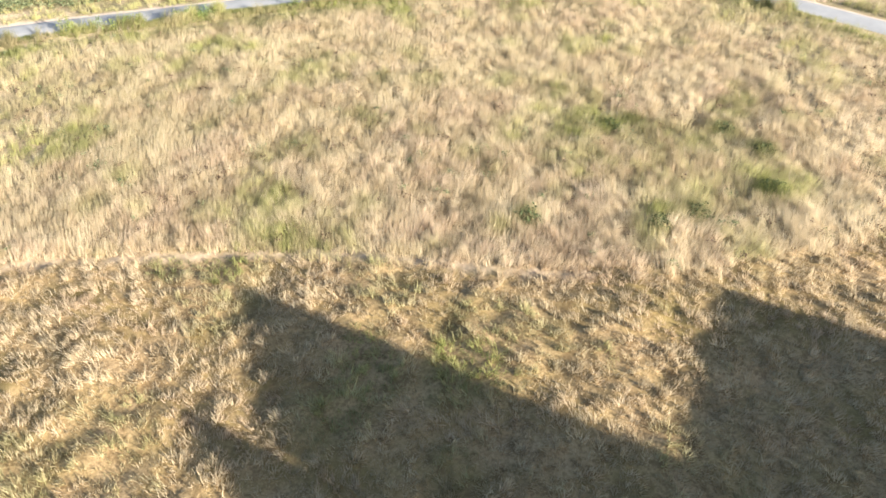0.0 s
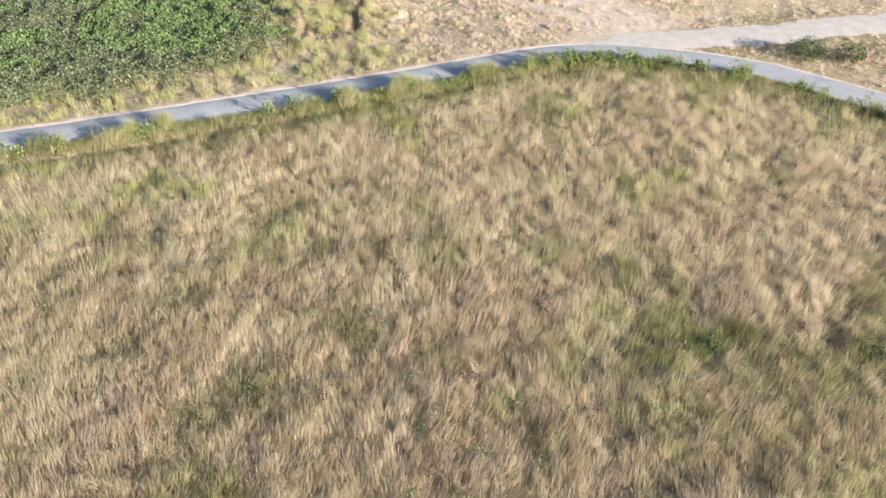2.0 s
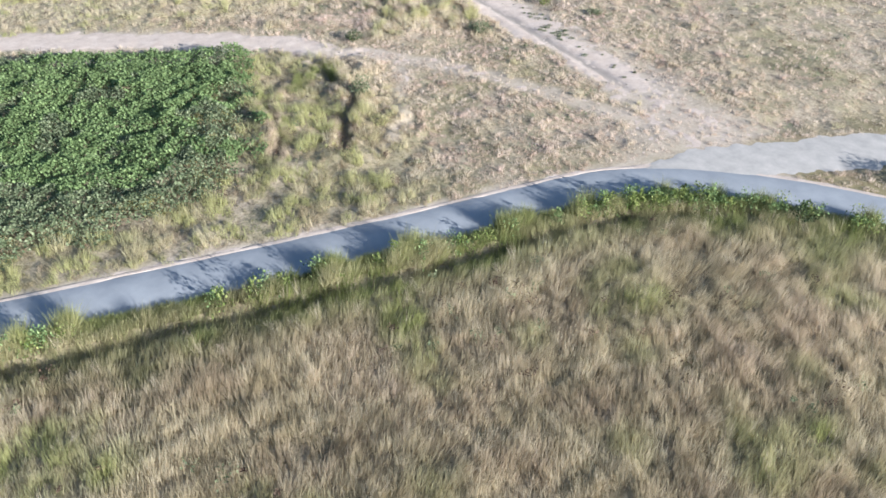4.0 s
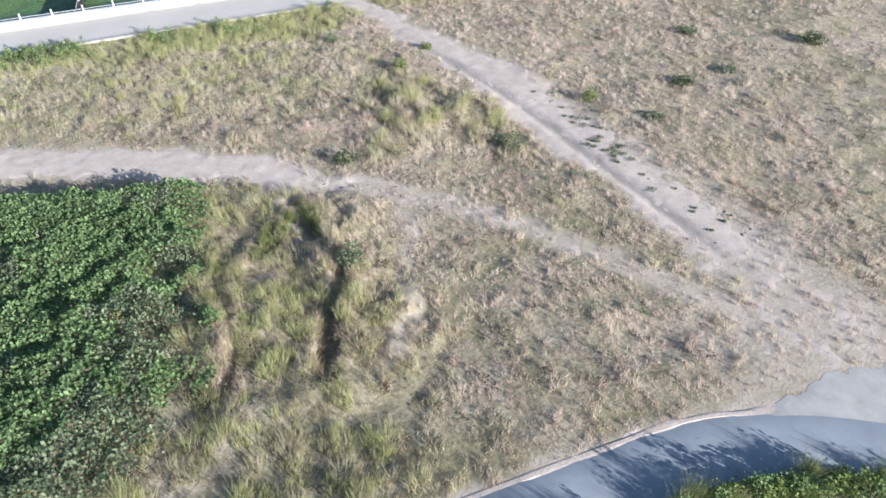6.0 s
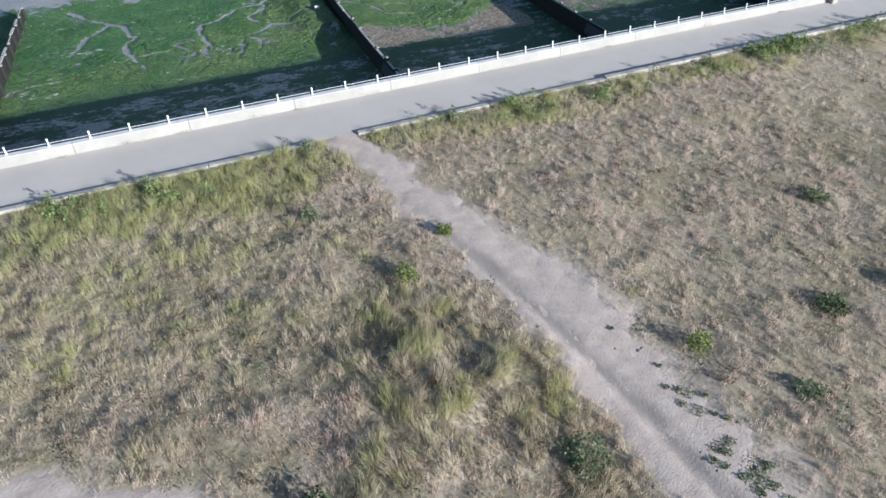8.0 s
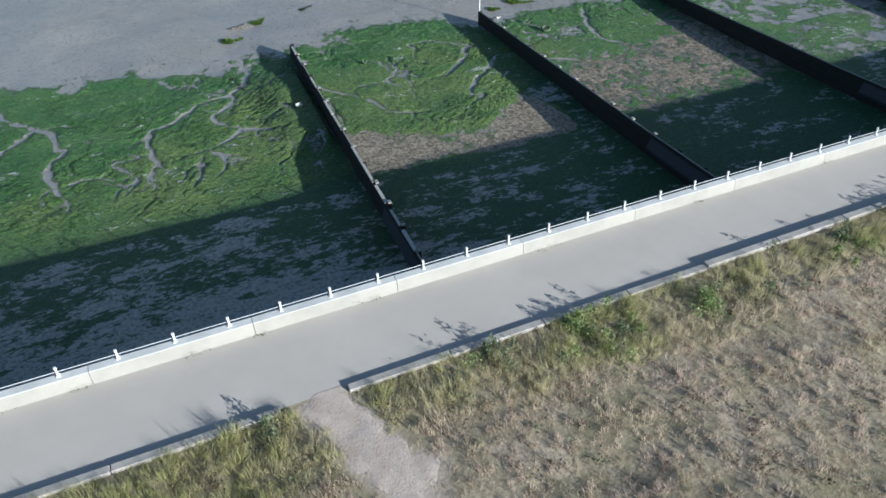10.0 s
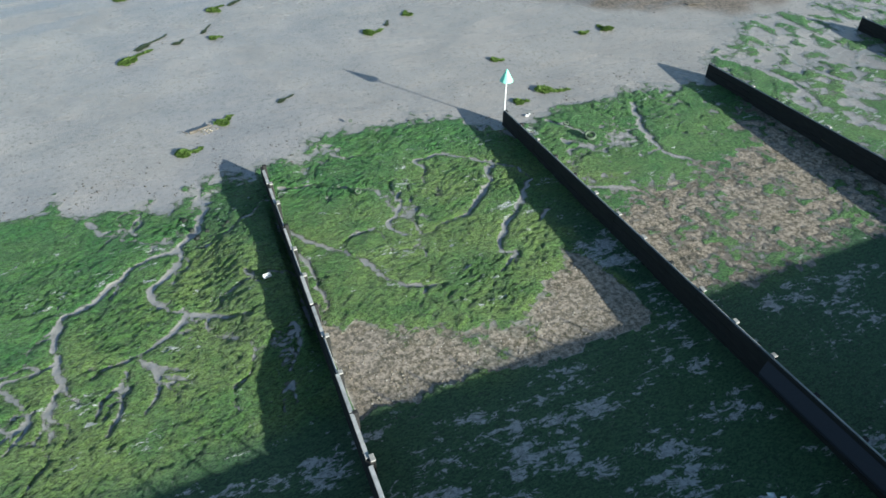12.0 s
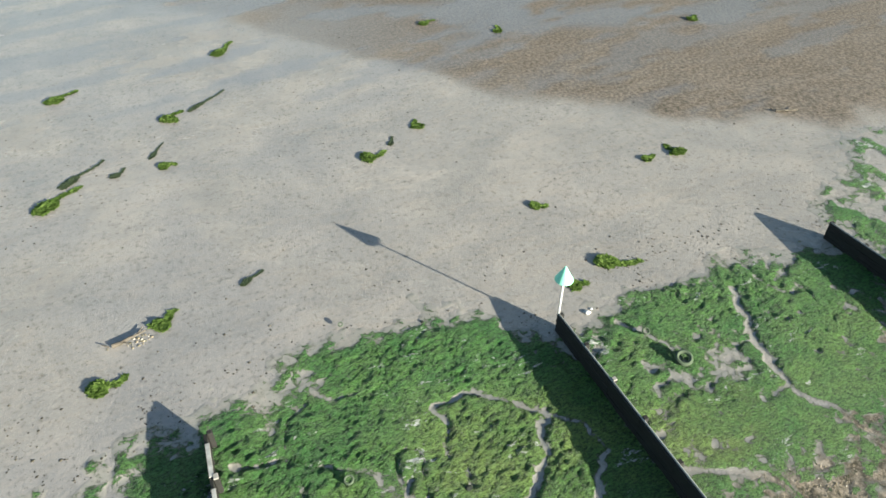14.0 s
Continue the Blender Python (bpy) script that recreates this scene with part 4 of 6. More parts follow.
def clump(x, y, length, width, turn, rise):
    """A loose heap of weed stranded on the mud: a lumpy mound of fronds with a thin trailing end."""
    rng = np.random.RandomState(int(x * 10 + y))
    n = int(260 + 420 * length * width)
    head = rng.rand(n) < 0.72
    ang, rad = rng.rand(n) * 6.283, np.sqrt(rng.rand(n))
    rag = 0.65 + 0.7 * fbm(2 * np.cos(ang) + x, 2 * np.sin(ang) + y, 4, 2)
    t = np.where(head, 0.28 + 0.24 * rad * rag * np.cos(ang), rng.uniform(0.4, 1.15, n))
    px = (t - 0.36) * length
    py = np.where(head, 0.5 * width * rad * rag * np.sin(ang), width * (0.16 * np.sin(6 * t + x) + rng.normal(0, 0.07, n) * (1.5 - t)))
    dome = np.where(head, 0.8 * rise * np.sqrt(np.clip(1 - rad * rad, 0, 1)), 0.01) * (0.5 + 0.9 * fbm(px * 6, py * 6, int(x) % 9, 2))
    k = rng.uniform(0.07, 0.19, n) * (0.6 + 0.5 * (rise > 0.06))
    a = rng.normal(0.0, 0.9, n)
    d = np.stack([np.cos(a), np.sin(a), rng.uniform(-0.3, 0.12, n)], 1) * k[:, None]
    e = np.stack([-np.sin(a), np.cos(a), rng.uniform(-0.3, 0.3, n)], 1) * k[:, None] * 0.55
    c = np.stack([px, py, dome + 0.012], 1)
    v = np.stack([c - d, c + e, c + d, c - e], 1)
    v[..., 2] = np.maximum(v[..., 2], 0.004)
    f = (np.arange(n)[:, None] * 4 + np.array([[0, 1, 2, 3]])).reshape(-1, 4)
    ob = new("seaweed_clump", raw("seaweed_clump", v.reshape(-1, 3), f, FROND if rise > 0.06 else WRACK))
    ob.matrix_basis = pose(x, y, float(beach_z(x, y)), 0, 0, turn)
    tagged(ob, "small stranded heap of green seaweed on mud" if rise > 0.06 else "thin dark strand of wet seaweed on mud", "seaweed", "stranded seaweed heaps")


def weedy_stone(x, y, r):
    """A dark stone half sunk in the mud, hung with weed."""
    rng = random.Random(int(x * 100))
    bm = bmesh.new()
    bmesh.ops.create_icosphere(bm, subdivisions=2, radius=r)
    for v in bm.verts:
        v.co *= rng.uniform(0.8, 1.2)
        v.co.z *= 0.75
    ob = part("stone", bm, DARK_STONE)
    ob.matrix_basis = pose(x, y, float(beach_z(x, y)) + 0.35 * r, 0, 0, rng.uniform(0, 180))
    tagged(ob, "dark weed-hung stone beside a runnel", "stone", "weedy stones on the beach")


for spot in ((24.2, 94.5, 0.2), (24.35, 93.8, 0.24), (25.7, 94.2, 0.18), (24.0, 95.4, 0.22), (24.8, 94.1, 0.18), (25.5, 94.0, 0.12), (36.6, 95.5, 0.12), (34.8, 92.5, 0.2), (36.2, 99.6, 0.1), (35.7, 99.3, 0.1)):
    weedy_stone(spot[0], spot[1], 0.6 * spot[2])

for spec in ((23.2, 113.4, 2.0, 0.75, 42, 0.16), (24.3, 115.2, 2.2, 0.5, 42, 0.06), (29.3, 119.4, 1.1, 0.9, 50, 0.16), (31.0, 120.3, 2.4, 0.3, 38, 0.05), (23.6, 124.2, 1.5, 0.8, 40, 0.15),
             (33.3, 126.9, 1.9, 0.7, 50, 0.15), (38.1, 111.3, 1.1, 0.7, 10, 0.16), (39.6, 112.2, 0.7, 0.2, 60, 0.05), (41.5, 113.2, 0.7, 0.6, 90, 0.1), (43.8, 104.3, 0.6, 0.45, -20, 0.1),
             (44.7, 99.6, 1.5, 0.65, -25, 0.18), (52.7, 105.4, 0.9, 0.8, 100, 0.18), (50.9, 105.5, 0.6, 0.4, 10, 0.1), (28.5, 114.7, 0.6, 0.5, 0, 0.1), (26.2, 114.8, 0.8, 0.4, 42, 0.06),
             (27.1, 103.5, 0.9, 0.7, 40, 0.14), (24.8, 101.2, 1.0, 0.65, 10, 0.16), (30.6, 104.6, 0.9, 0.25, 30, 0.05), (51.2, 122.7, 0.9, 0.5, 60, 0.08), (64.6, 118.9, 0.9, 0.7, 30, 0.14),
             (47.1, 125.8, 1.0, 0.5, 20, 0.1), (42.6, 99.0, 0.6, 0.5, 0, 0.1), (28.1, 116.0, 1.3, 0.18, 60, 0.04)):
    clump(spec[0], spec[1], spec[2] * 1.1, spec[3] * 1.05, *spec[4:])


def ring(x, y, r, name="ring", label="worn pale tyre ring lying in seaweed", category="ring"):
    bm = bmesh.new()
    for k in range(20):
        for s in range(8):
            a, b = 2 * math.pi * k / 20, 2 * math.pi * s / 8
            w = r + 0.3 * r * math.cos(b)
            bm.verts.new((w * math.cos(a), w * math.sin(a), 0.12 + 0.35 * r * math.sin(b)))
    v = list(bm.verts)
    for k in range(20):
        for s in range(8):
            bm.faces.new((v[k * 8 + s], v[(k + 1) % 20 * 8 + s], v[(k + 1) % 20 * 8 + (s + 1) % 8], v[k * 8 + (s + 1) % 8]))
    ob = part(name, bm, RUBBER, None)
    ob.matrix_basis = pose(x, y, float(beach_z(x, y)) + 0.06, 12, -8, 0)
    tagged(ob, label, category, "worn rings on the beach")


ring(43.95, 94.0, 0.25)
ring(43.55, 95.65, 0.12)
ring(31.6, 94.2, 0.13)
ring(33.3, 100.6, 0.08)


def stray_box(x, y):
    """A small open tub lying on its side."""
    t = thing("plastic_tub", "small white plastic tub stranded in green seaweed", "tub", at=(x, y, float(beach_z(x, y)) + 0.10))
    shell = box((0.42, 0.22, 0.02), (0, 0, 0.0), 0.004)
    for size, at in (((0.42, 0.02, 0.16), (0, -0.10, 0.08)), ((0.42, 0.02, 0.16), (0, 0.10, 0.08)), ((0.02, 0.18, 0.16), (-0.2, 0, 0.08)), ((0.02, 0.18, 0.16), (0.2, 0, 0.08))):
        box(size, at, 0.004, shell)
    part("tub_body", shell, WHITE, t).matrix_basis = pose(0, 0, 0, 35, 5, 15) @ Matrix.Scale(0.75, 4)
    part("rim", tube(0.014, (-0.16, -0.10, 0.10), (0.15, -0.02, 0.10), 6), WHITE, t)


stray_box(26.45, 89.7)


def rocks(name, spots, sizes, material, base, label, category, flat=0.6):
    """Many small stones: squashed, uneven eight-sided lumps in one mesh."""
    rng = np.random.RandomState(len(spots))
    unit = np.array([(1, 0, 0), (0, 1, 0), (-1, 0, 0), (0, -1, 0), (0, 0, 1), (0, 0, -1)], float)
    tri = np.array([(0, 1, 4), (1, 2, 4), (2, 3, 4), (3, 0, 4), (1, 0, 5), (2, 1, 5), (3, 2, 5), (0, 3, 5)])
    n = len(spots)
    a = rng.rand(n) * 6.283
    scale = np.stack([sizes, sizes * (0.5 + 0.5 * rng.rand(n)), sizes * flat * (0.6 + 0.6 * rng.rand(n))], 1)
    p = unit[None] * scale[:, None] * (0.8 + 0.4 * rng.rand(n, 6, 1))
    q = np.stack([p[..., 0] * np.cos(a)[:, None] - p[..., 1] * np.sin(a)[:, None], p[..., 0] * np.sin(a)[:, None] + p[..., 1] * np.cos(a)[:, None], p[..., 2]], 2)
    q[..., :2] += spots[:, None]
    q[..., 2] += (base(spots[:, 0], spots[:, 1]) + sizes * flat * 0.3)[:, None]
    me = raw(name, q.reshape(-1, 3), (tri[None] + 6 * np.arange(n)[:, None, None]).reshape(-1, 3), material)
    tagged(new(name, me), label, category, kind="stuff")


def beach_stones():
    rng = np.random.RandomState(5)
    p = np.stack([rng.uniform(27.5, 54, 60000), rng.uniform(79, 97, 60000)], 1)
    w = cover(p[:, 0].copy(), p[:, 1].copy())
    p = p[(w < 0.05) & (fans(p[:, 0], p[:, 1], w) > 0.35)][:9000]
    rocks("shingle", p, rng.uniform(0.010, 0.036, len(p)), STONE, beach_z, "brown and pale shingle fans between weed", "shingle")
    p = np.stack([rng.uniform(14, 78, 9000), rng.uniform(96, 140, 9000)], 1)
    p = p[rng.rand(len(p)) < 0.12 + 0.5 * (fbm(p[:, 0] / 3, p[:, 1] / 3, 8) > 0.5)]
    q = np.stack([rng.uniform(14, 56, 2600), 97.6 + np.abs(rng.normal(0, 1.6, 2600))], 1)
    p = np.concatenate([p, q[fbm(q[:, 0] / 1.5, q[:, 1] / 1.5, 5) > 0.5]])
    rocks("shell_debris", p, rng.uniform(0.012, 0.06, len(p)) * rng.uniform(0.4, 1.3, len(p)), make_leaf("dark_debris", (0.04, 0.035, 0.03), (0.10, 0.09, 0.07), (0.2, 0.18, 0.14)), beach_z, "scattered dark shells and scraps on mud", "debris", 0.3)
    rocks("pale_stone", np.array([(42.2, 97.5), (42.45, 97.6)]), np.array([0.2, 0.1]), COPING, beach_z, "pale broken stone lying on wet mud", "stone", 0.4)
    p = np.stack([rng.normal(26.2, 0.4, 30), rng.normal(103.0, 0.16, 30)], 1)
    rocks("brown_stones", p, rng.uniform(0.03, 0.09, 30), STONE, beach_z, "small brown and pale stones beside driftwood", "stone", 0.5)
    p = np.array([(35.5, 75.1), (37.3, 74.7), (37.7, 74.3), (37.5, 74.5), (37.8, 73.4), (33.2, 74.4)])
    rocks("wall_rubble", p, np.array([0.2, 0.17, 0.2, 0.14, 0.12, 0.1]), WHITE, beach_z, "pale rubble lying at the foot of the wall", "rubble", 0.4)


beach_stones()


def driftwood(x, y, turn):
    """A forked weathered branch."""
    d = thing("driftwood", "grey-brown weathered driftwood branch on mud", "driftwood", at=(x, y, float(beach_z(x, y)) + 0.05))
    d.rotation_euler = (0, 0, radians(turn))
    stem = bmesh.new()
    pts = [(-0.85, 0.05, 0.0), (-0.4, -0.04, 0.04), (0.05, 0.03, 0.03), (0.5, -0.02, 0.06), (0.9, 0.06, 0.02)]
    for k in range(4):
        tube(0.085 - 0.015 * k, pts[k], pts[k + 1], 8, stem, 0.072 - 0.015 * k)
    bmesh.ops.scale(stem, vec=(0.72, 1, 1), verts=stem.verts)
    part("stem", stem, DRIFT, d)
    for k, (p, q) in enumerate((((-0.3, 0, 0.04), (-0.05, -0.3, 0.1)), ((0.3, 0, 0.05), (0.62, 0.26, 0.06)), ((-0.7, 0.03, 0.02), (-0.9, 0.25, 0.08)))):
        part("twig", tube(0.035, p, q, 6, None, 0.015), DRIFT, d)


driftwood(25.9, 103.15, 14)
driftwood(60.9, 106.3, -22)


# ---- grass ----
def sideways(x, y):
    return x * 0.937 - y * 0.35


def blades(name, spot, height, width, count, lean, spread, tone, green, label, seed=1, base=land_z, patch=0.10, material=GRASS):
    """Tufts of fine blades in one mesh. spot (n, 2); height, tone and green per tuft."""
    rng = np.random.RandomState(seed)
    n = len(spot)
    m = n * count
    rep = np.repeat(np.arange(n), count)
    a, r = rng.rand(m) * 6.283, patch * np.sqrt(rng.rand(m))
    bx, by = spot[rep, 0] + r * np.cos(a), spot[rep, 1] + r * np.sin(a)
    bz = np.repeat(base(spot[:, 0], spot[:, 1]), count) - 0.02
    h = height[rep] * rng.uniform(0.6, 1.15, m)
    la = rng.rand(m) * 6.283
    k = spread * rng.rand(m)
    dx, dy = lean[rep, 0] + k * np.cos(la), lean[rep, 1] + k * np.sin(la)
    wa = rng.rand(m) * 3.1416
    w = width * rng.uniform(0.6, 1.3, m)
    wx, wy = w * np.cos(wa), w * np.sin(wa)
    top = np.stack([bx + dx * h, by + dy * h, bz + h * np.sqrt(np.clip(1 - 0.5 * (dx * dx + dy * dy), 0.2, 1))], 1)
    off = np.stack([wx, wy, 0 * wx], 1) * 0.5
    foot = np.stack([bx, by, bz], 1)
    v = np.stack([foot - off, foot + off, top], 1).reshape(-1, 3)
    f = np.arange(m)[:, None] * 3 + np.array([[0, 1, 2]])
    per = 3
    tt = np.clip(tone[rep] + 0.34 * (rng.rand(m) - 0.5), 0, 1)
    gg = np.clip(green[rep] + 0.25 * (rng.rand(m) - 0.5), 0, 1)
    me = raw(name, v, f, material, [("tone", np.repeat(tt, per)), ("green", np.repeat(gg, per))])
    tagged(new(name, me), label, "grass", kind="stuff")


def scatter(x0, x1, y0, y1, density, seed):
    rng = np.random.RandomState(seed)
    n = int((x1 - x0) * (y1 - y0) * density)
    p = np.stack([rng.uniform(x0, x1, n), rng.uniform(y0, y1, n)], 1)
    s = sideways(p[:, 0], p[:, 1])
    p = p[rng.rand(n) < ease(-28, -20, s) * ease(34, 25, s)]
    return p[rng.rand(len(p)) < np.where((np.abs(sideways(p[:, 0], p[:, 1]) - 1) < 15), 1, 0.42)]


def tussocks(x, y, size, seed):
    """Nearest tussock of an uneven scatter: offset from its middle, closeness, and two chances of its own."""
    gi, gj = np.floor(x / size).astype(int), np.floor(y / size).astype(int)
    best = np.full(np.shape(x), 1e9)
    ox, oy, a, b = (np.zeros(np.shape(x)) for _ in range(4))
    for di in (-1, 0, 1):
        for dj in (-1, 0, 1):
            i, j = (gi + di) & 255, (gj + dj) & 255
            ex = x - (gi + di + 0.5 + 0.8 * (TABLES[seed][i, j] - 0.5)) * size
            ey = y - (gj + dj + 0.5 + 0.8 * (TABLES[seed + 1][i, j] - 0.5)) * size
            r = np.hypot(ex, ey)
            near = r < best
            best = np.where(near, r, best)
            ox, oy = np.where(near, ex / size, ox), np.where(near, ey / size, oy)
            a, b = np.where(near, TABLES[seed + 2][i, j], a), np.where(near, TABLES[seed + 3][i, j], b)
    return ox, oy, ease(0.62, 0.1, best / size), a, b


def blobs(x, y, spots):
    g = np.zeros(len(x))
    for bx, by, r in spots:
        g = np.maximum(g, ease(1.25, 0.4, np.hypot(x - bx, y - by) / r + 0.6 * (fbm(x * 1.5, y * 1.5, 6) - 0.5)))
    return g


def meadow():
    p = scatter(-20, 46, 6, 37.6, 58, 11)
    x, y = p.T
    dr, side = offside(x, y, ROAD)
    dw, _ = offside(x, y, BROW_LINE)
    south = (side < 0) | (y < 30)
    keep = (y > brow(x) + 0.5 * (fbm(x, y, 2) - 0.5)) & (dw > 0.12) & south & (dr > 1.45 + 0.5 * (fbm(x * 1.3, y, 4) - 0.5)) & (x < np.interp(y, [5, 30, 33], [60, 30, 27]))
    p, x, y, dr = p[keep], x[keep], y[keep], dr[keep]
    ox, oy, core, ca, cb = tussocks(x, y, 0.52, 1)
    _, _, core2, da, db = tussocks(x + 0.3 * fbm(x, y, 4), y, 1.5, 5)
    wave = fbm(x / 1.3, y / 1.3, 1, 3)
    thin = np.random.RandomState(16).rand(len(x)) < 0.88 + 0.12 * core
    p, x, y, dr, ox, oy, core, ca, cb, core2, da, db, wave = (q[thin] for q in (p, x, y, dr, ox, oy, core, ca, cb, core2, da, db, wave))
    ring = [(9.7, 15.6, 0.6), (8.6, 15.5, 0.45), (15.5, 19.6, 0.5), (16.7, 19.5, 0.5), (19.6, 17.6, 0.7), (19.9, 15.8, 0.65), (18.2, 13.5, 0.6), (15.0, 13.6, 0.65), (14.0, 13.9, 0.5), (13.0, 13.3, 0.6)]
    soft = [(16.5, 16.3, 3.4), (13.1, 18.6, 1.6), (18.4, 14.5, 2.2), (10.4, 26, 1.0), (8.6, 27, 0.8), (6.5, 24.2, 0.7), (3.9, 23.1, 0.9), (2.8, 22.7, 0.8), (1.5, 30, 0.8), (0, 20, 1.0)]
    ringed, lush = blobs(x, y, ring), blobs(x, y, soft)
    g = 0.04 + 0.10 * ease(20, 26, y) + 0.5 * ringed + 0.42 * lush * (0.3 + ca) + 0.5 * ease(0.56, 0.72, fbm(x / 3.2, y / 3.2, 5, 3)) * (0.4 + cb) + 0.35 * ease(2.0, -6, x) * ease(22, 30, y) * ca + 0.5 * ease(4.0, 2.0, dr) + 0.35 * (da > 0.8) * core2
    tone = 0.70 + 0.32 * (wave - 0.5) + 0.24 * (ca - 0.5) + 0.12 * core + 0.24 * (db - 0.5) + 0.12 * ease(20, 12, y)
    dark = ease(0.60, 0.72, fbm(x / 1.1 + 9, y / 1.1, 8, 3))
    # The ringed spots' darker tone stands in for shadows behind tall tufts.
    tone = tone - 0.38 * ringed - 0.10 * lush - 0.16 * ease(4.5, 2.4, dr) - 0.18 * dark
    h = (0.32 + 0.16 * wave) * (0.88 + 0.20 * core) * (0.82 + 0.36 * cb) - 0.05 * dark + 0.12 * ringed
    swirl = fbm(x / 2.2, y / 2.2, 10, 2) * 3 - 0.9
    lean = np.stack([0.30 * np.cos(swirl) + 0.3 * ox, 0.30 * np.sin(swirl) + 0.3 * oy], 1)
    blades("meadow_grass", p, h * 1.05, 0.0125, 18, lean, 0.42, tone, np.clip(g, 0, 1), "tall dry straw-coloured meadow grass with green patches", 21, patch=0.15)
    pick = (np.random.RandomState(6).rand(len(x)) < 0.11 * core) & (cb > 0.45) & (ringed < 0.2)
    p, x, y, ox, oy = p[pick], x[pick], y[pick], ox[pick], oy[pick]
    a = fbm(x / 1.5, y / 1.5, 4, 2) * 5 - 1.5
    blades("grass_wisps", p, 0.40 + 0.25 * np.random.RandomState(7).rand(len(x)), 0.011, 22, np.stack([0.35 * np.cos(a) + ox, 0.35 * np.sin(a) + oy], 1), 0.4, 0.9 + 0 * x, 0 * x, "pale feathery wisps of seeding grass", 25, patch=0.12)


def rough_turf():
    p = scatter(-16, 34, 2, 21, 50, 12)
    x, y = p.T
    dw, _ = offside(x, y, BROW_LINE)
    keep = (y < brow(x) + 0.4) & (dw > 0.1)
    p, x, y = p[keep], x[keep], y[keep]
    ox, oy, core, ca, cb = tussocks(x, y, 0.4, 2)
    wave, fine = fbm(x / 0.6, y / 0.6, 2, 3), fbm(x * 2.5, y * 2.5, 5, 2)
    thin = np.random.RandomState(4).rand(len(x)) < 0.65 + 0.35 * core
    p, x, y, wave, fine, ox, oy, core, ca, cb = (q[thin] for q in (p, x, y, wave, fine, ox, oy, core, ca, cb))
    tone = 0.50 + 0.45 * (wave - 0.5) + 0.30 * (fine - 0.5) + 0.26 * (ca - 0.5) + 0.16 * core
    g = 0.45 * ease(0.55, 0.72, fbm(x / 2.4, y / 2.4, 7, 3)) * (0.4 + cb) + 0.75 * blobs(x, y, [(2.8, 11.4, 1.3), (1.6, 10.6, 1.2), (5.0, 10.4, 1.4), (0.2, 17.2, 1.2), (-1.5, 17.8, 0.9)])
    h = (0.12 + 0.16 * cb + 0.22 * np.maximum(wave - 0.35, 0)) * (0.5 + 0.8 * core)
    a = fbm(x / 1.2, y / 1.2, 9, 2) * 9
    lean = np.stack([0.25 * np.cos(a) + 1.0 * ox, 0.25 * np.sin(a) + 1.0 * oy], 1)
    blades("rough_turf", p, h, 0.018, 13, lean, 0.7, tone, np.clip(g, 0, 1), "short matted brown and straw turf", 22)


def verge():
    p = scatter(-20, 36, 24, 42, 260, 13)
    x, y = p.T
    dr, side = offside(x, y, ROAD)
    inner = 0.93 + 0.25 * (fbm(x * 1.2, y * 1.2, 3) - 0.5)
    keep = ((side < 0) & (dr > inner) & (dr < 1.6 + 0.7 * (fbm(x / 1.3, y, 4) - 0.5)))
    p, x, y, dr = p[keep], x[keep], y[keep], dr[keep]
    wave = fbm(x * 0.9, y * 0.9, 5, 3)
    h = 0.16 + 0.30 * np.maximum(wave - 0.3, 0) + 0.50 * ease(0.56, 0.66, fbm(x * 1.5, y * 1.5, 2, 3))
    tone = 0.52 + 1.0 * (wave - 0.5)
    lean = np.stack([0.25 + 0 * x, 0.15 + 0 * x], 1)
    blades("verge_grass", p, h, 0.018, 15, lean, 0.7, tone, np.clip(1.0 - 0.7 * (fbm(x, y, 8) - 0.3) - 0.5 * ease(1.2, 1.7, dr), 0, 1), "tall lush green verge grass edging the path", 23)


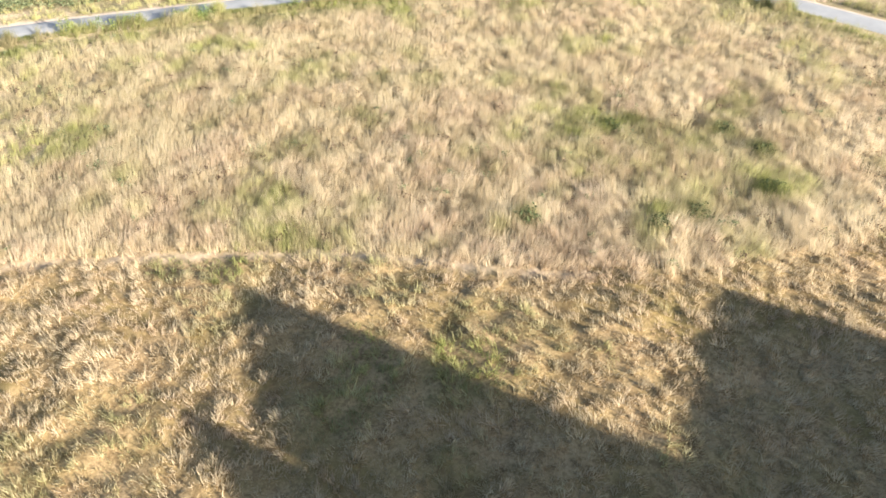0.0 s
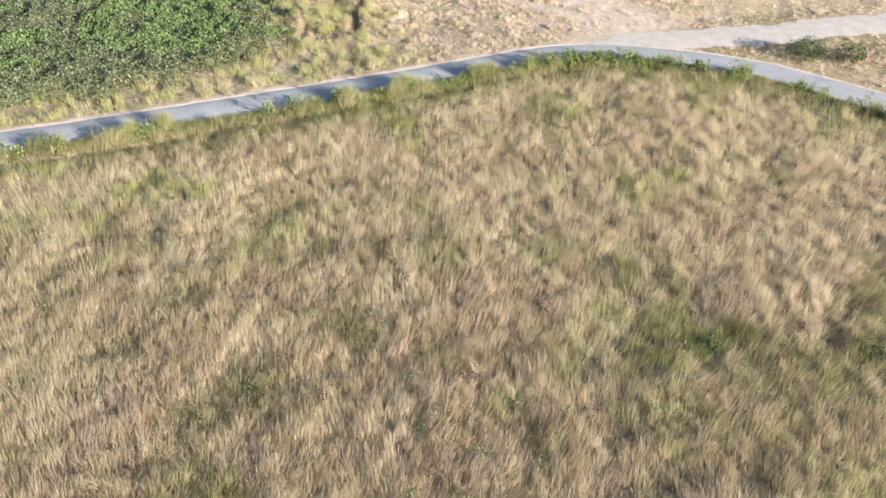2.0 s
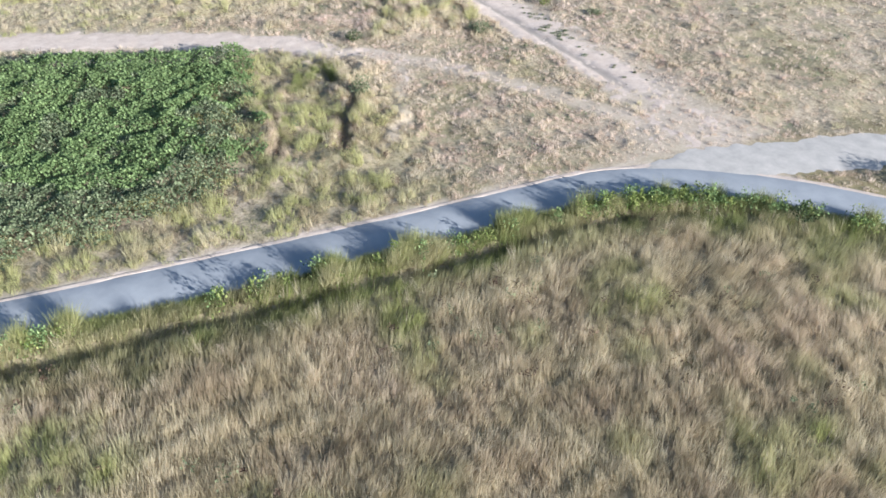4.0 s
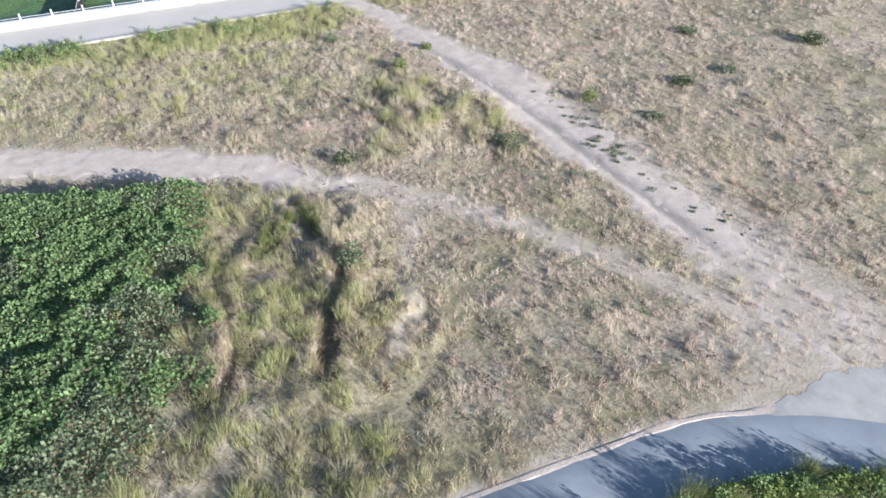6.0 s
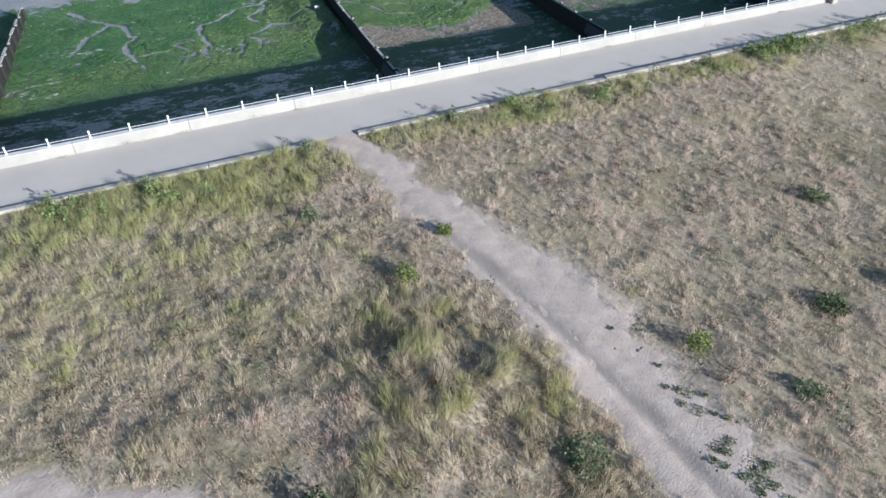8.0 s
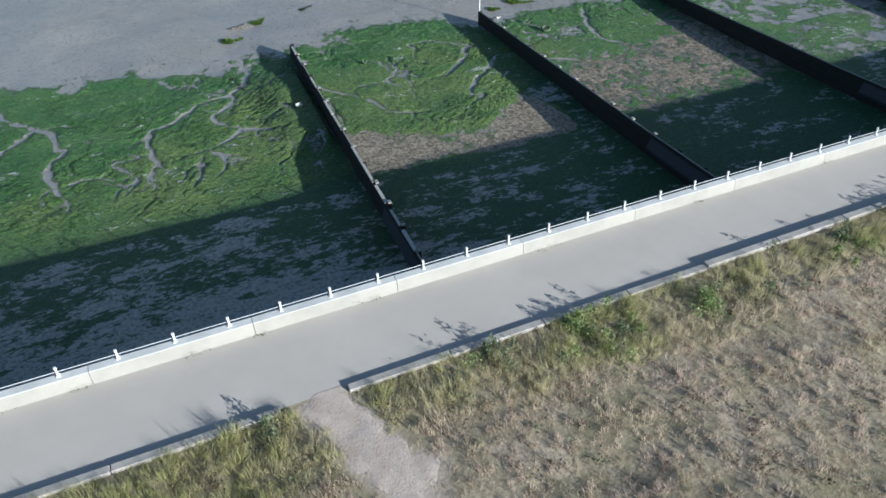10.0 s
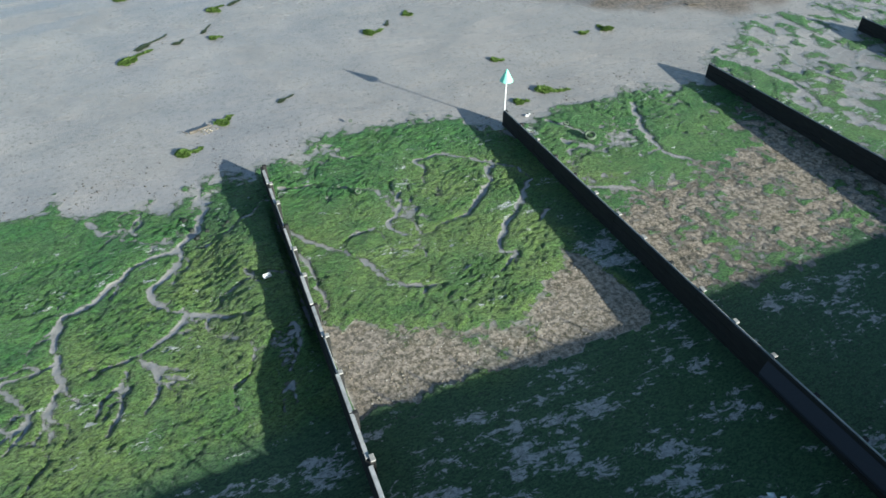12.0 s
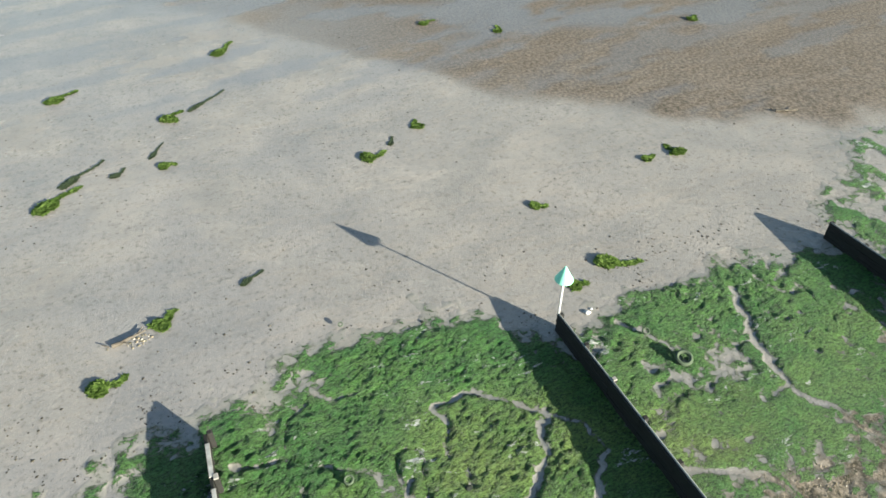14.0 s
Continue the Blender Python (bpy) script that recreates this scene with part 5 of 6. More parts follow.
def north_field():
    p = scatter(-14, 60, 26, 68.5, 62, 14)
    x, y = p.T
    dr, side = offside(x, y, ROAD)
    dt, _ = offside(x, y, TRACK)
    b = bare(x, y)
    rng = np.random.RandomState(3)
    dg, _ = offside(x, y, GULLY)
    keep = ((side > 0) | (y > 42)) & ((y > 38.6) | (x > 24)) & (dg > 0.15 + 0.25 * (fbm(x * 2, y * 2, 5) - 0.5)) & (dr > 1.0) & (dt > 1.25) & (rng.rand(len(x)) > b * 1.1) & ~((x < 7.5) & (y > 43.5) & (y < 53))
    p, x, y = p[keep], x[keep], y[keep]
    wave, fine = fbm(x / 0.8, y / 0.8, 3, 3), fbm(x * 2.2, y * 2.2, 6, 2)
    ox, oy, core, ca, cb = tussocks(x, y, 0.7, 3)
    sx, sy, core2, sa, sb = tussocks(x, y, 0.33, 7)
    lush = ease(17.5, 13.0, x + 0.6 * (fbm(x, y, 2) - 0.5) * 4) * ease(54.5, 52.5, y)
    kerb = (0.3 + 0.9 * fbm(x * 0.7, y * 0.7, 1, 2)) * ease(65.9, 67.3, y + 2.4 * (fbm(x / 2, y, 7) - 0.5) + 1.2 * ease(24, 18, x))
    west = ease(24, 14, x + 4 * (fbm(x / 2, y / 2, 5) - 0.5)) * ease(56.0, 60.5, y)
    mound = blobs(x, y, [(20.9, 57.2, 2.4), (19.8, 55.0, 2.0), (23.2, 51.8, 1.4), (22.2, 54.0, 2.2), (18.2, 53.6, 1.2), (24.2, 54.9, 0.9), (13.4, 56.5, 0.8)])
    bx, by, big, ba, bb = tussocks(x + 0.5 * fbm(x, y, 8), y + 0.5 * fbm(x, y, 10), 1.15, 4)
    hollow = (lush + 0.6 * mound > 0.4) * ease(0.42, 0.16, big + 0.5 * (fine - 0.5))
    rank = np.clip(0.8 * lush + 0.7 * west + 0.9 * mound + kerb, 0, 1)
    tall = core * np.where(ca < 0.24 + 0.6 * rank, 1.0, 0.12)
    thin = rng.rand(len(x)) < (0.34 + 0.42 * core2 + 0.4 * tall + 0.6 * rank) * (1 - 0.35 * hollow)
    p, x, y, wave, fine, ox, oy, core, ca, cb, sx, sy, core2, sa, sb, lush, kerb, west, mound, rank, tall, big, ba, bb, bx, by, hollow = (q[thin] for q in (p, x, y, wave, fine, ox, oy, core, ca, cb, sx, sy, core2, sa, sb, lush, kerb, west, mound, rank, tall, big, ba, bb, bx, by, hollow))
    g = 0.02 + 0.75 * kerb + 0.82 * lush * (0.5 + cb) + 0.42 * west * (0.6 + 0.8 * cb) + 0.46 * mound * (0.5 + cb) + 0.4 * ease(0.58, 0.74, fbm(x / 3, y / 3, 9, 3)) * cb + 0.25 * (cb > 0.75) * tall
    h = 0.045 + 0.09 * core2 * (0.4 + sb) + 0.08 * wave + tall * (0.10 + 0.15 * cb) * (0.7 + 0.6 * rank) + 0.10 * lush * wave + 0.13 * kerb * (0.4 + wave) + 0.05 * west * wave
    tone = 0.74 + 0.34 * (wave - 0.5) + 0.22 * (sa - 0.5) + 0.12 * core2 + 0.20 * tall + 0.24 * (cb - 0.5) * (0.4 + rank) - 0.06 * lush + 0.14 * west + 0.12 * mound + 0.38 * kerb
    heap = np.clip(lush + 0.6 * mound, 0, 1) * big
    dge, gside = offside(x, y, GULLY)
    h = h * (1 - 0.45 * hollow) + heap * (0.05 + 0.14 * ba) + 0.20 * mound * (0.4 + wave) * (1 - 0.6 * hollow) + 0.22 * ease(1.3, 0.6, dge) * (gside > 0) * ease(44, 46, y)
    tone = tone + 0.42 * (fbm(x / 4, y / 4, 2, 4) - 0.5)
    # Hollows between tussocks turn darker: brown growth, plus shade put into the tone.
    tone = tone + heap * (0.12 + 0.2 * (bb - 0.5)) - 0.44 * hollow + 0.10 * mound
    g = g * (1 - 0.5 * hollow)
    dark = ease(0.58, 0.70, fbm(x / 0.9 + 5, y / 0.9, 11, 3)) * (1 - lush)
    tone = tone - 0.26 * dark
    a = fbm(x / 1.6, y / 1.6, 4, 2) * 5 - 1.5
    lean = np.stack([0.22 * np.cos(a) + 0.9 * ox * tall + 0.6 * sx + 0.7 * bx * heap, 0.22 * np.sin(a) + 0.9 * oy * tall + 0.6 * sy + 0.7 * by * heap], 1)
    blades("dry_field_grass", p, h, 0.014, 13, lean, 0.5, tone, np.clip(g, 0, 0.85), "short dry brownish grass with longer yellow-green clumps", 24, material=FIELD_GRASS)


def gully_grass():
    """Longer grass hanging over both banks of the gullies."""
    rng = np.random.RandomState(52)
    for line, count, most in ((GULLY, 900, 0.55), (GULLY_B, 800, 0.5)):
        k = rng.randint(0, len(line) - 1, count)
        d = line[k + 1] - line[k]
        d = d / np.linalg.norm(d, axis=1)[:, None]
        n = np.stack([-d[:, 1], d[:, 0]], 1)
        sgn = np.where(rng.rand(count) < 0.55, 1.0, -1.0)
        off = rng.uniform(0.16, most, count)
        p = line[k] + d * rng.uniform(-0.2, 0.2, count)[:, None] + n * (sgn * off)[:, None]
        keep = (fbm(p[:, 0] * 1.2, p[:, 1] * 1.2, 4, 3) > 0.36) & (p[:, 1] < 51.6)
        p, n, sgn = p[keep], n[keep], sgn[keep]
        wave, fine = fbm(p[:, 0], p[:, 1], 8, 3), fbm(p[:, 0] * 2.5, p[:, 1] * 2.5, 5, 2)
        lean = -n * (sgn * 0.35)[:, None] + rng.normal(0, 0.15, (len(p), 2))
        blades("gully_grass", p, 0.12 + 0.30 * wave, 0.014, 13, lean, 0.5, 0.62 + 0.7 * (fine - 0.5) + 0.3 * (wave - 0.5), 0.15 + 0.9 * ease(0.4, 0.65, wave), "longer yellow-green grass hanging over a gully", 31, material=FIELD_GRASS)


def outer_grass():
    """Coarse sparse tufts over the land away from the flight line."""
    rng = np.random.RandomState(19)
    p = np.stack([rng.uniform(-60, 90, 36000), rng.uniform(-45, 68, 36000)], 1)
    s = sideways(p[:, 0], p[:, 1])
    dr, _ = offside(p[:, 0], p[:, 1], ROAD)
    dt, _ = offside(p[:, 0], p[:, 1], TRACK)
    db, _ = offside(p[:, 0], p[:, 1], PATH_B)
    out = np.maximum(ease(-20, -27, s), np.maximum(ease(26, 33, s), ease(1.5, -1, p[:, 1])))
    house_yard = (p[:, 1] < -3) & (np.abs(p[:, 0] - 22) < 16)
    p = p[(rng.rand(len(p)) < 0.5 * out * ease(0.25, 0.55, fbm(p[:, 0] / 2, p[:, 1] / 2, 3, 3))) & (dr > 1.4) & (dt > 1.5) & (db > 1.6) & ~house_yard]
    x, y = p.T
    wave = fbm(x / 2, y / 2, 6, 3)
    blades("outer_grass", p, 0.25 + 0.5 * wave, 0.08, 7, np.full((len(p), 2), 0.15), 0.7, 0.4 + 0.8 * (wave - 0.4), ease(0.5, 0.7, fbm(x / 6, y / 6, 2, 3)), "rough dry grass tufts over open land", 29, patch=0.35)


meadow()
outer_grass()
rough_turf()
verge()
north_field()
gully_grass()


# ---- leafy plants ----
def leaf_mesh(name, centre, size, material, seed, up=0.6):
    """Folded leaves, each two triangles, in one mesh."""
    rng = np.random.RandomState(seed)
    n = len(centre)
    a, tilt = rng.rand(n) * 6.283, (rng.rand(n) - 0.5) * 2 * (1 - up) * 1.6 + 0.25
    d = np.stack([np.cos(a) * np.cos(tilt), np.sin(a) * np.cos(tilt), np.sin(tilt)], 1)
    s = np.stack([-np.sin(a), np.cos(a), (rng.rand(n) - 0.5) * 1.2], 1)
    s /= np.linalg.norm(s, axis=1)[:, None]
    k = size[:, None]
    v = np.stack([centre - d * k * 0.5, centre + s * k * 0.32, centre + d * k * 0.5 - np.array([0, 0, 0.15]) * k, centre - s * k * 0.32], 1).reshape(-1, 3)
    i = np.arange(n)[:, None] * 4
    return raw(name, v, np.concatenate([i + np.array([[0, 1, 2]]), i + np.array([[0, 2, 3]])], 0), material)


def thicket():
    rng = np.random.RandomState(31)
    p = np.stack([rng.uniform(-14, 12.5, 310000), rng.uniform(40.6, 61, 310000)], 1)
    x, y = p.T
    n = fbm(x / 1.4, y / 1.4, 6, 4) - 0.5
    east = np.interp(y, [40, 42, 43.2, 44.6, 46, 49.5, 51.5, 53.4, 57], [6.0, 6.9, 8.4, 9.6, 10.2, 10.3, 11.0, 12.0, 12.6])
    north = np.interp(x, [-26, -12, 0, 6.3, 8.8, 10.6, 12.5], [64, 61, 57.2, 54.9, 54.0, 53.7, 53.2])
    inside = np.minimum((east - x) / 1.4, np.minimum((y - 41.6) / 1.2, (north - y) / 0.3)) + 2.6 * n
    inside = np.where(rng.rand(len(x)) < ease(-13.5, -8.5, x + 9 * (fbm(x / 4, y / 4, 8, 3) - 0.5)), inside, -1)
    p, inside = p[inside > 0.1], inside[inside > 0.1]
    keep = rng.rand(len(p)) < np.clip(inside * 1.5, 0.25, 1)
    p, inside = p[keep], inside[keep]
    x, y = p.T
    hump = (0.22 + 0.5 * fbm(x / 1.3, y / 1.3, 3, 2) + 0.45 * (fbm(x * 1.9, y * 1.9, 7, 2) - 0.3)) * np.clip(inside, 0.35, 1.0) + 0.22 * ease(2.2, 0.4, np.interp(x, [-26, -12, 0, 6.3, 8.8, 10.6, 12.5], [64, 61, 57.2, 54.9, 54.0, 53.7, 53.2]) - y)
    z = land_z(x, y) + hump * (0.72 + 0.32 * rng.rand(len(x)))
    sage = (fbm(x / 1.7, y / 1.7, 9, 3) + 0.5 * ease(45.5, 43, y) + 0.2 * ease(4, 0, x)) > 0.62
    c = np.column_stack([x, y, z])
    tagged(new("green_thicket", leaf_mesh("green_thicket", c[~sage], rng.uniform(0.07, 0.17, (~sage).sum()), BRAMBLE, 1, 0.5)), "dense bed of dark green broad-leaved weeds", "thicket", kind="stuff")
    tagged(new("grey_thicket", leaf_mesh("grey_thicket", c[sage], rng.uniform(0.06, 0.15, sage.sum()), SAGE, 2, 0.5)), "grey-green mugwort fringe of the weed bed", "thicket", kind="stuff")


thicket()


def shrub(x, y, r, tall, material, label, seed):
    rng = np.random.RandomState(seed)
    z0 = float(land_z(np.array(x), np.array(y)))
    s = thing("shrub", label, "shrub", "low shrubs in the grass", at=(x, y, z0))
    n = int(420 * r * r / 0.2) + 120
    u = rng.normal(size=(n, 3))
    u /= np.linalg.norm(u, axis=1)[:, None]
    rad = (0.35 + 0.65 * rng.rand(n) ** 0.5) * (0.25 + 1.5 * fbm(u[:, 0] * 2.2 + seed, u[:, 1] * 2.2 + u[:, 2], 3, 3))
    c = u * rad[:, None] * np.array([r, r, tall * 0.62]) + np.array([0, 0, tall * 0.5])
    c = c[c[:, 2] > 0.01]
    part("foliage", leaf_mesh("foliage", c, rng.uniform(0.05, 0.12, len(c)), material, seed), None, s)
    stems = bmesh.new()
    for k in range(5):
        a = rng.rand() * 6.283
        tube(0.014, (0, 0, -0.03), (0.6 * r * math.cos(a), 0.6 * r * math.sin(a), tall * 0.7), 5, stems, 0.006)
    part("stems", stems, TWIG, s, "thin brown stems")


for k, (x, y, r, tall, m, label) in enumerate((
        (16.65, 53.3, 0.50, 0.5, DARK_LEAF, "dark green leafy shrub beside a dirt path"), (21.4, 59.7, 0.45, 0.45, LIME, "yellow-green shrub in dry grass"), (23.4, 61.3, 0.38, 0.35, LIME, "small yellow-green shrub at a path edge"),
        (28.0, 53.8, 0.45, 0.5, LIME, "bright green shrub beside a dirt path"), (15.2, 47.5, 0.55, 0.8, SAGE, "pale green leafy shrub over a gully"), (41.4, 54.3, 0.75, 0.5, DARK_LEAF, "dark green spreading shrub in dry grass"),
        (36.5, 57.8, 0.55, 0.35, SAGE, "dull green low shrub in dry grass"), (32.8, 53.5, 0.65, 0.3, DARK_LEAF, "dark low shrub in dry grass"), (35.5, 53.5, 0.4, 0.3, SAGE, "small grey-green shrub in dry grass"),
        (19.4, 64.0, 0.45, 0.4, SAGE, "grey-green shrub in grass"), (29.6, 51.3, 0.45, 0.25, SAGE, "flat dull green shrub in dry grass"), (23.1, 52.0, 0.7, 0.4, SAGE, "low green bushy weeds in grass"),
        (9.7, 15.5, 0.6, 0.5, DARK_LEAF, "dark green weed clump in tall dry grass"), (13.4, 13.4, 0.5, 0.34, DARK_LEAF, "dark green weed clump in tall dry grass"), (15.1, 13.5, 0.55, 0.34, DARK_LEAF, "dark green weed clump in tall dry grass"), (15.6, 19.5, 0.45, 0.34, DARK_LEAF, "dark green weed clump in tall dry grass"), (19.6, 17.6, 0.6, 0.34, DARK_LEAF, "dark green weed clump in tall dry grass"), (18.4, 13.6, 0.6, 0.34, DARK_LEAF, "dark green weed clump in tall dry grass"),
        (19.9, 15.7, 0.55, 0.34, DARK_LEAF, "dark green weed clump in tall dry grass"), (26.6, 33.5, 0.3, 0.45, DARK_LEAF, "dark green weed beside the asphalt path"), (32.3, 32.6, 1.1, 0.8, DARK_LEAF, "dark bush on the island between path and track"),
        (33.9, 31.4, 0.9, 0.7, DARK_LEAF, "dark bush on the island between path and track"), (26.2, 33.2, 0.5, 0.5, DARK_LEAF, "dark green weed beside the asphalt path"))):
    shrub(x, y, r * (0.85 if y > 25 else 0.68), tall, m, label, 50 + k)


def low_weeds():
    """Dark low weeds and dead flower heads dotted through the grass."""
    rng = np.random.RandomState(77)
    p = np.stack([rng.uniform(-8, 52, 2600), rng.uniform(9, 68, 2600)], 1)
    s = sideways(p[:, 0], p[:, 1])
    dr, side = offside(p[:, 0], p[:, 1], ROAD)
    dt, _ = offside(p[:, 0], p[:, 1], TRACK)
    clump_here = fbm(p[:, 0] / 2.5, p[:, 1] / 2.5, 4, 3) + 0.12 * (p[:, 1] > 39)
    p = p[(s > -22) & (s < 27) & (dr > 2.4) & (dt > 1.6) & (bare(p[:, 0], p[:, 1]) < 0.35) & (clump_here > 0.52) & (p[:, 1] > brow(p[:, 0]))]
    n = 36
    rep = np.repeat(np.arange(len(p)), n)
    r = np.repeat(rng.uniform(0.08, 0.26, len(p)) * np.where(p[:, 1] > 39, 1.35, 1.0), n)
    c = np.column_stack([p[rep] + rng.normal(size=(len(rep), 2)) * r[:, None] * 0.6, land_z(p[:, 0], p[:, 1])[rep] + 0.03 + rng.rand(len(rep)) * r * 1.1 + np.where(p[rep, 1] < 38, 0.16, 0.0)])
    brown = rng.rand(len(p)) < 0.6
    dead = make_leaf("dead_weed", (0.05, 0.035, 0.03), (0.14, 0.095, 0.07), (0.30, 0.22, 0.16))
    for name, mask, m, label in (("dead_weeds", brown, dead, "dark brown dead weeds dotted through dry grass"), ("low_weeds", ~brown, SAGE, "dull green low weeds dotted through dry grass")):
        q = c[mask[rep]]
        tagged(new(name, leaf_mesh(name, q, rng.uniform(0.03, 0.09, len(q)), m, 5, 0.3)), label, "weeds", kind="stuff")


low_weeds()


def wall_weeds():
    rng = np.random.RandomState(12)
    spots = np.array([(11.5, 71.50), (14.0, 71.50), (16.2, 71.50), (19.2, 71.50), (21.0, 71.50), (24.4, 71.50), (30.5, 71.50), (36.8, 71.50), (43, 71.50), (48, 71.50)])
    n = 30
    rep = np.repeat(np.arange(len(spots)), n)
    r = np.repeat(rng.uniform(0.08, 0.2, len(spots)), n)
    c = np.column_stack([spots[rep, 0] + rng.normal(size=len(rep)) * r * 1.6, spots[rep, 1] - np.abs(rng.normal(size=len(rep))) * r * 0.3, 0.05 + rng.rand(len(rep)) * r])
    tagged(new("wall_weeds", leaf_mesh("wall_weeds", c, rng.uniform(0.03, 0.07, len(c)), SAGE, 6, 0.3)), "small weeds in the crack at the wall foot", "weeds", kind="stuff")


wall_weeds()


def kerb_weeds():
    """Leafy weeds crowding the landward side of the kerb."""
    rng = np.random.RandomState(41)
    p = np.stack([rng.uniform(-5, 52, 1100), 68.45 - np.abs(rng.normal(0, 0.7, 1100))], 1)
    p = p[(fbm(p[:, 0] / 1.5, p[:, 1] / 1.5, 5, 3) > 0.48) & (bare(p[:, 0], p[:, 1]) < 0.3) & ((p[:, 0] < 20.5) | (p[:, 0] > 26) & (rng.rand(1100) < 0.6))]
    n = 120
    rep = np.repeat(np.arange(len(p)), n)
    r = np.repeat(rng.uniform(0.12, 0.32, len(p)), n)
    up = rng.rand(len(rep)) ** 1.4
    c = np.column_stack([p[rep] + rng.normal(size=(len(rep), 2)) * (r * (0.75 - 0.62 * up))[:, None], land_z(p[:, 0], p[:, 1])[rep] + 0.03 + up * r * (1.8 + 0.5 * ease(44, 47, p[rep, 0]))])
    c[:, 1] = np.minimum(c[:, 1], 68.5)
    pick = (fbm(p[:, 0] / 2, p[:, 1] / 2 + 9, 3, 2) > 0.58)[rep]
    for name, mask, m, label in (("kerb_weeds", pick, SAGE, "grey-green leafy weeds along the kerb"), ("fresh_kerb_weeds", ~pick, FRESH, "fresh bright green leafy weeds along the kerb")):
        q = c[mask]
        tagged(new(name, leaf_mesh(name, q, rng.uniform(0.04, 0.10, len(q)), m, 9, 0.3)), label, "weeds", kind="stuff")


kerb_weeds()


def verge_weeds():
    """Taller leafy weeds standing in the verge of the asphalt path."""
    rng = np.random.RandomState(61)
    k = rng.randint(8, len(ROAD) - 20, 150)
    d = ROAD[k + 1] - ROAD[k]
    d = d / np.linalg.norm(d, axis=1)[:, None]
    off = rng.uniform(1.12, 1.6, 150)[:, None]
    p = ROAD[k] + d * rng.uniform(-0.8, 0.8, 150)[:, None] + np.stack([d[:, 1], -d[:, 0]], 1) * off
    p = p[(fbm(p[:, 0] / 1.4, p[:, 1] / 1.4, 5, 3) > 0.44) & (p[:, 0] > -6) & (p[:, 0] < 33)]
    n = 130
    rep = np.repeat(np.arange(len(p)), n)
    r, tall = np.repeat(rng.uniform(0.10, 0.26, len(p)), n), np.repeat(rng.uniform(0.3, 0.85, len(p)), n)
    up = rng.rand(len(rep))
    c = np.column_stack([p[rep] + rng.normal(size=(len(rep), 2)) * (r * (1.1 - 0.7 * up))[:, None], 0.04 + up * tall])
    pale = rng.rand(len(p)) < 0.5
    for name, mask, m, label in (("verge_weeds", ~pale, BRAMBLE, "leafy green weeds standing in the path verge"), ("pale_verge_weeds", pale, LIME, "yellow-green weeds standing in the path verge")):
        q = c[mask[rep]]
        tagged(new(name, leaf_mesh(name, q, rng.uniform(0.04, 0.11, len(q)), m, 7, 0.2)), label, "weeds", kind="stuff")


verge_weeds()


def clods():
    rng = np.random.RandomState(8)
    cy = rng.uniform(43.5, 56, 60)
    side = np.stack([rut_x(cy) + 0.3 + np.abs(rng.normal(0.4, 0.45, 60)), cy], 1)
    p = np.concatenate([side, np.stack([rng.normal(16.8, 1.2, 50), rng.normal(51.3, 0.7, 50)], 1), np.stack([rng.uniform(22, 28, 60), rng.uniform(41, 62, 60)], 1)])
    s = np.concatenate([rng.uniform(0.04, 0.12, 60), rng.uniform(0.03, 0.11, 50), rng.uniform(0.03, 0.08, 60)])
    rocks("earth_clods", p, s, plain("grey_clod", (0.19, 0.175, 0.15), 0.95), land_z, "dark grey clods of earth on a trodden path", "clod", 0.12)


clods()


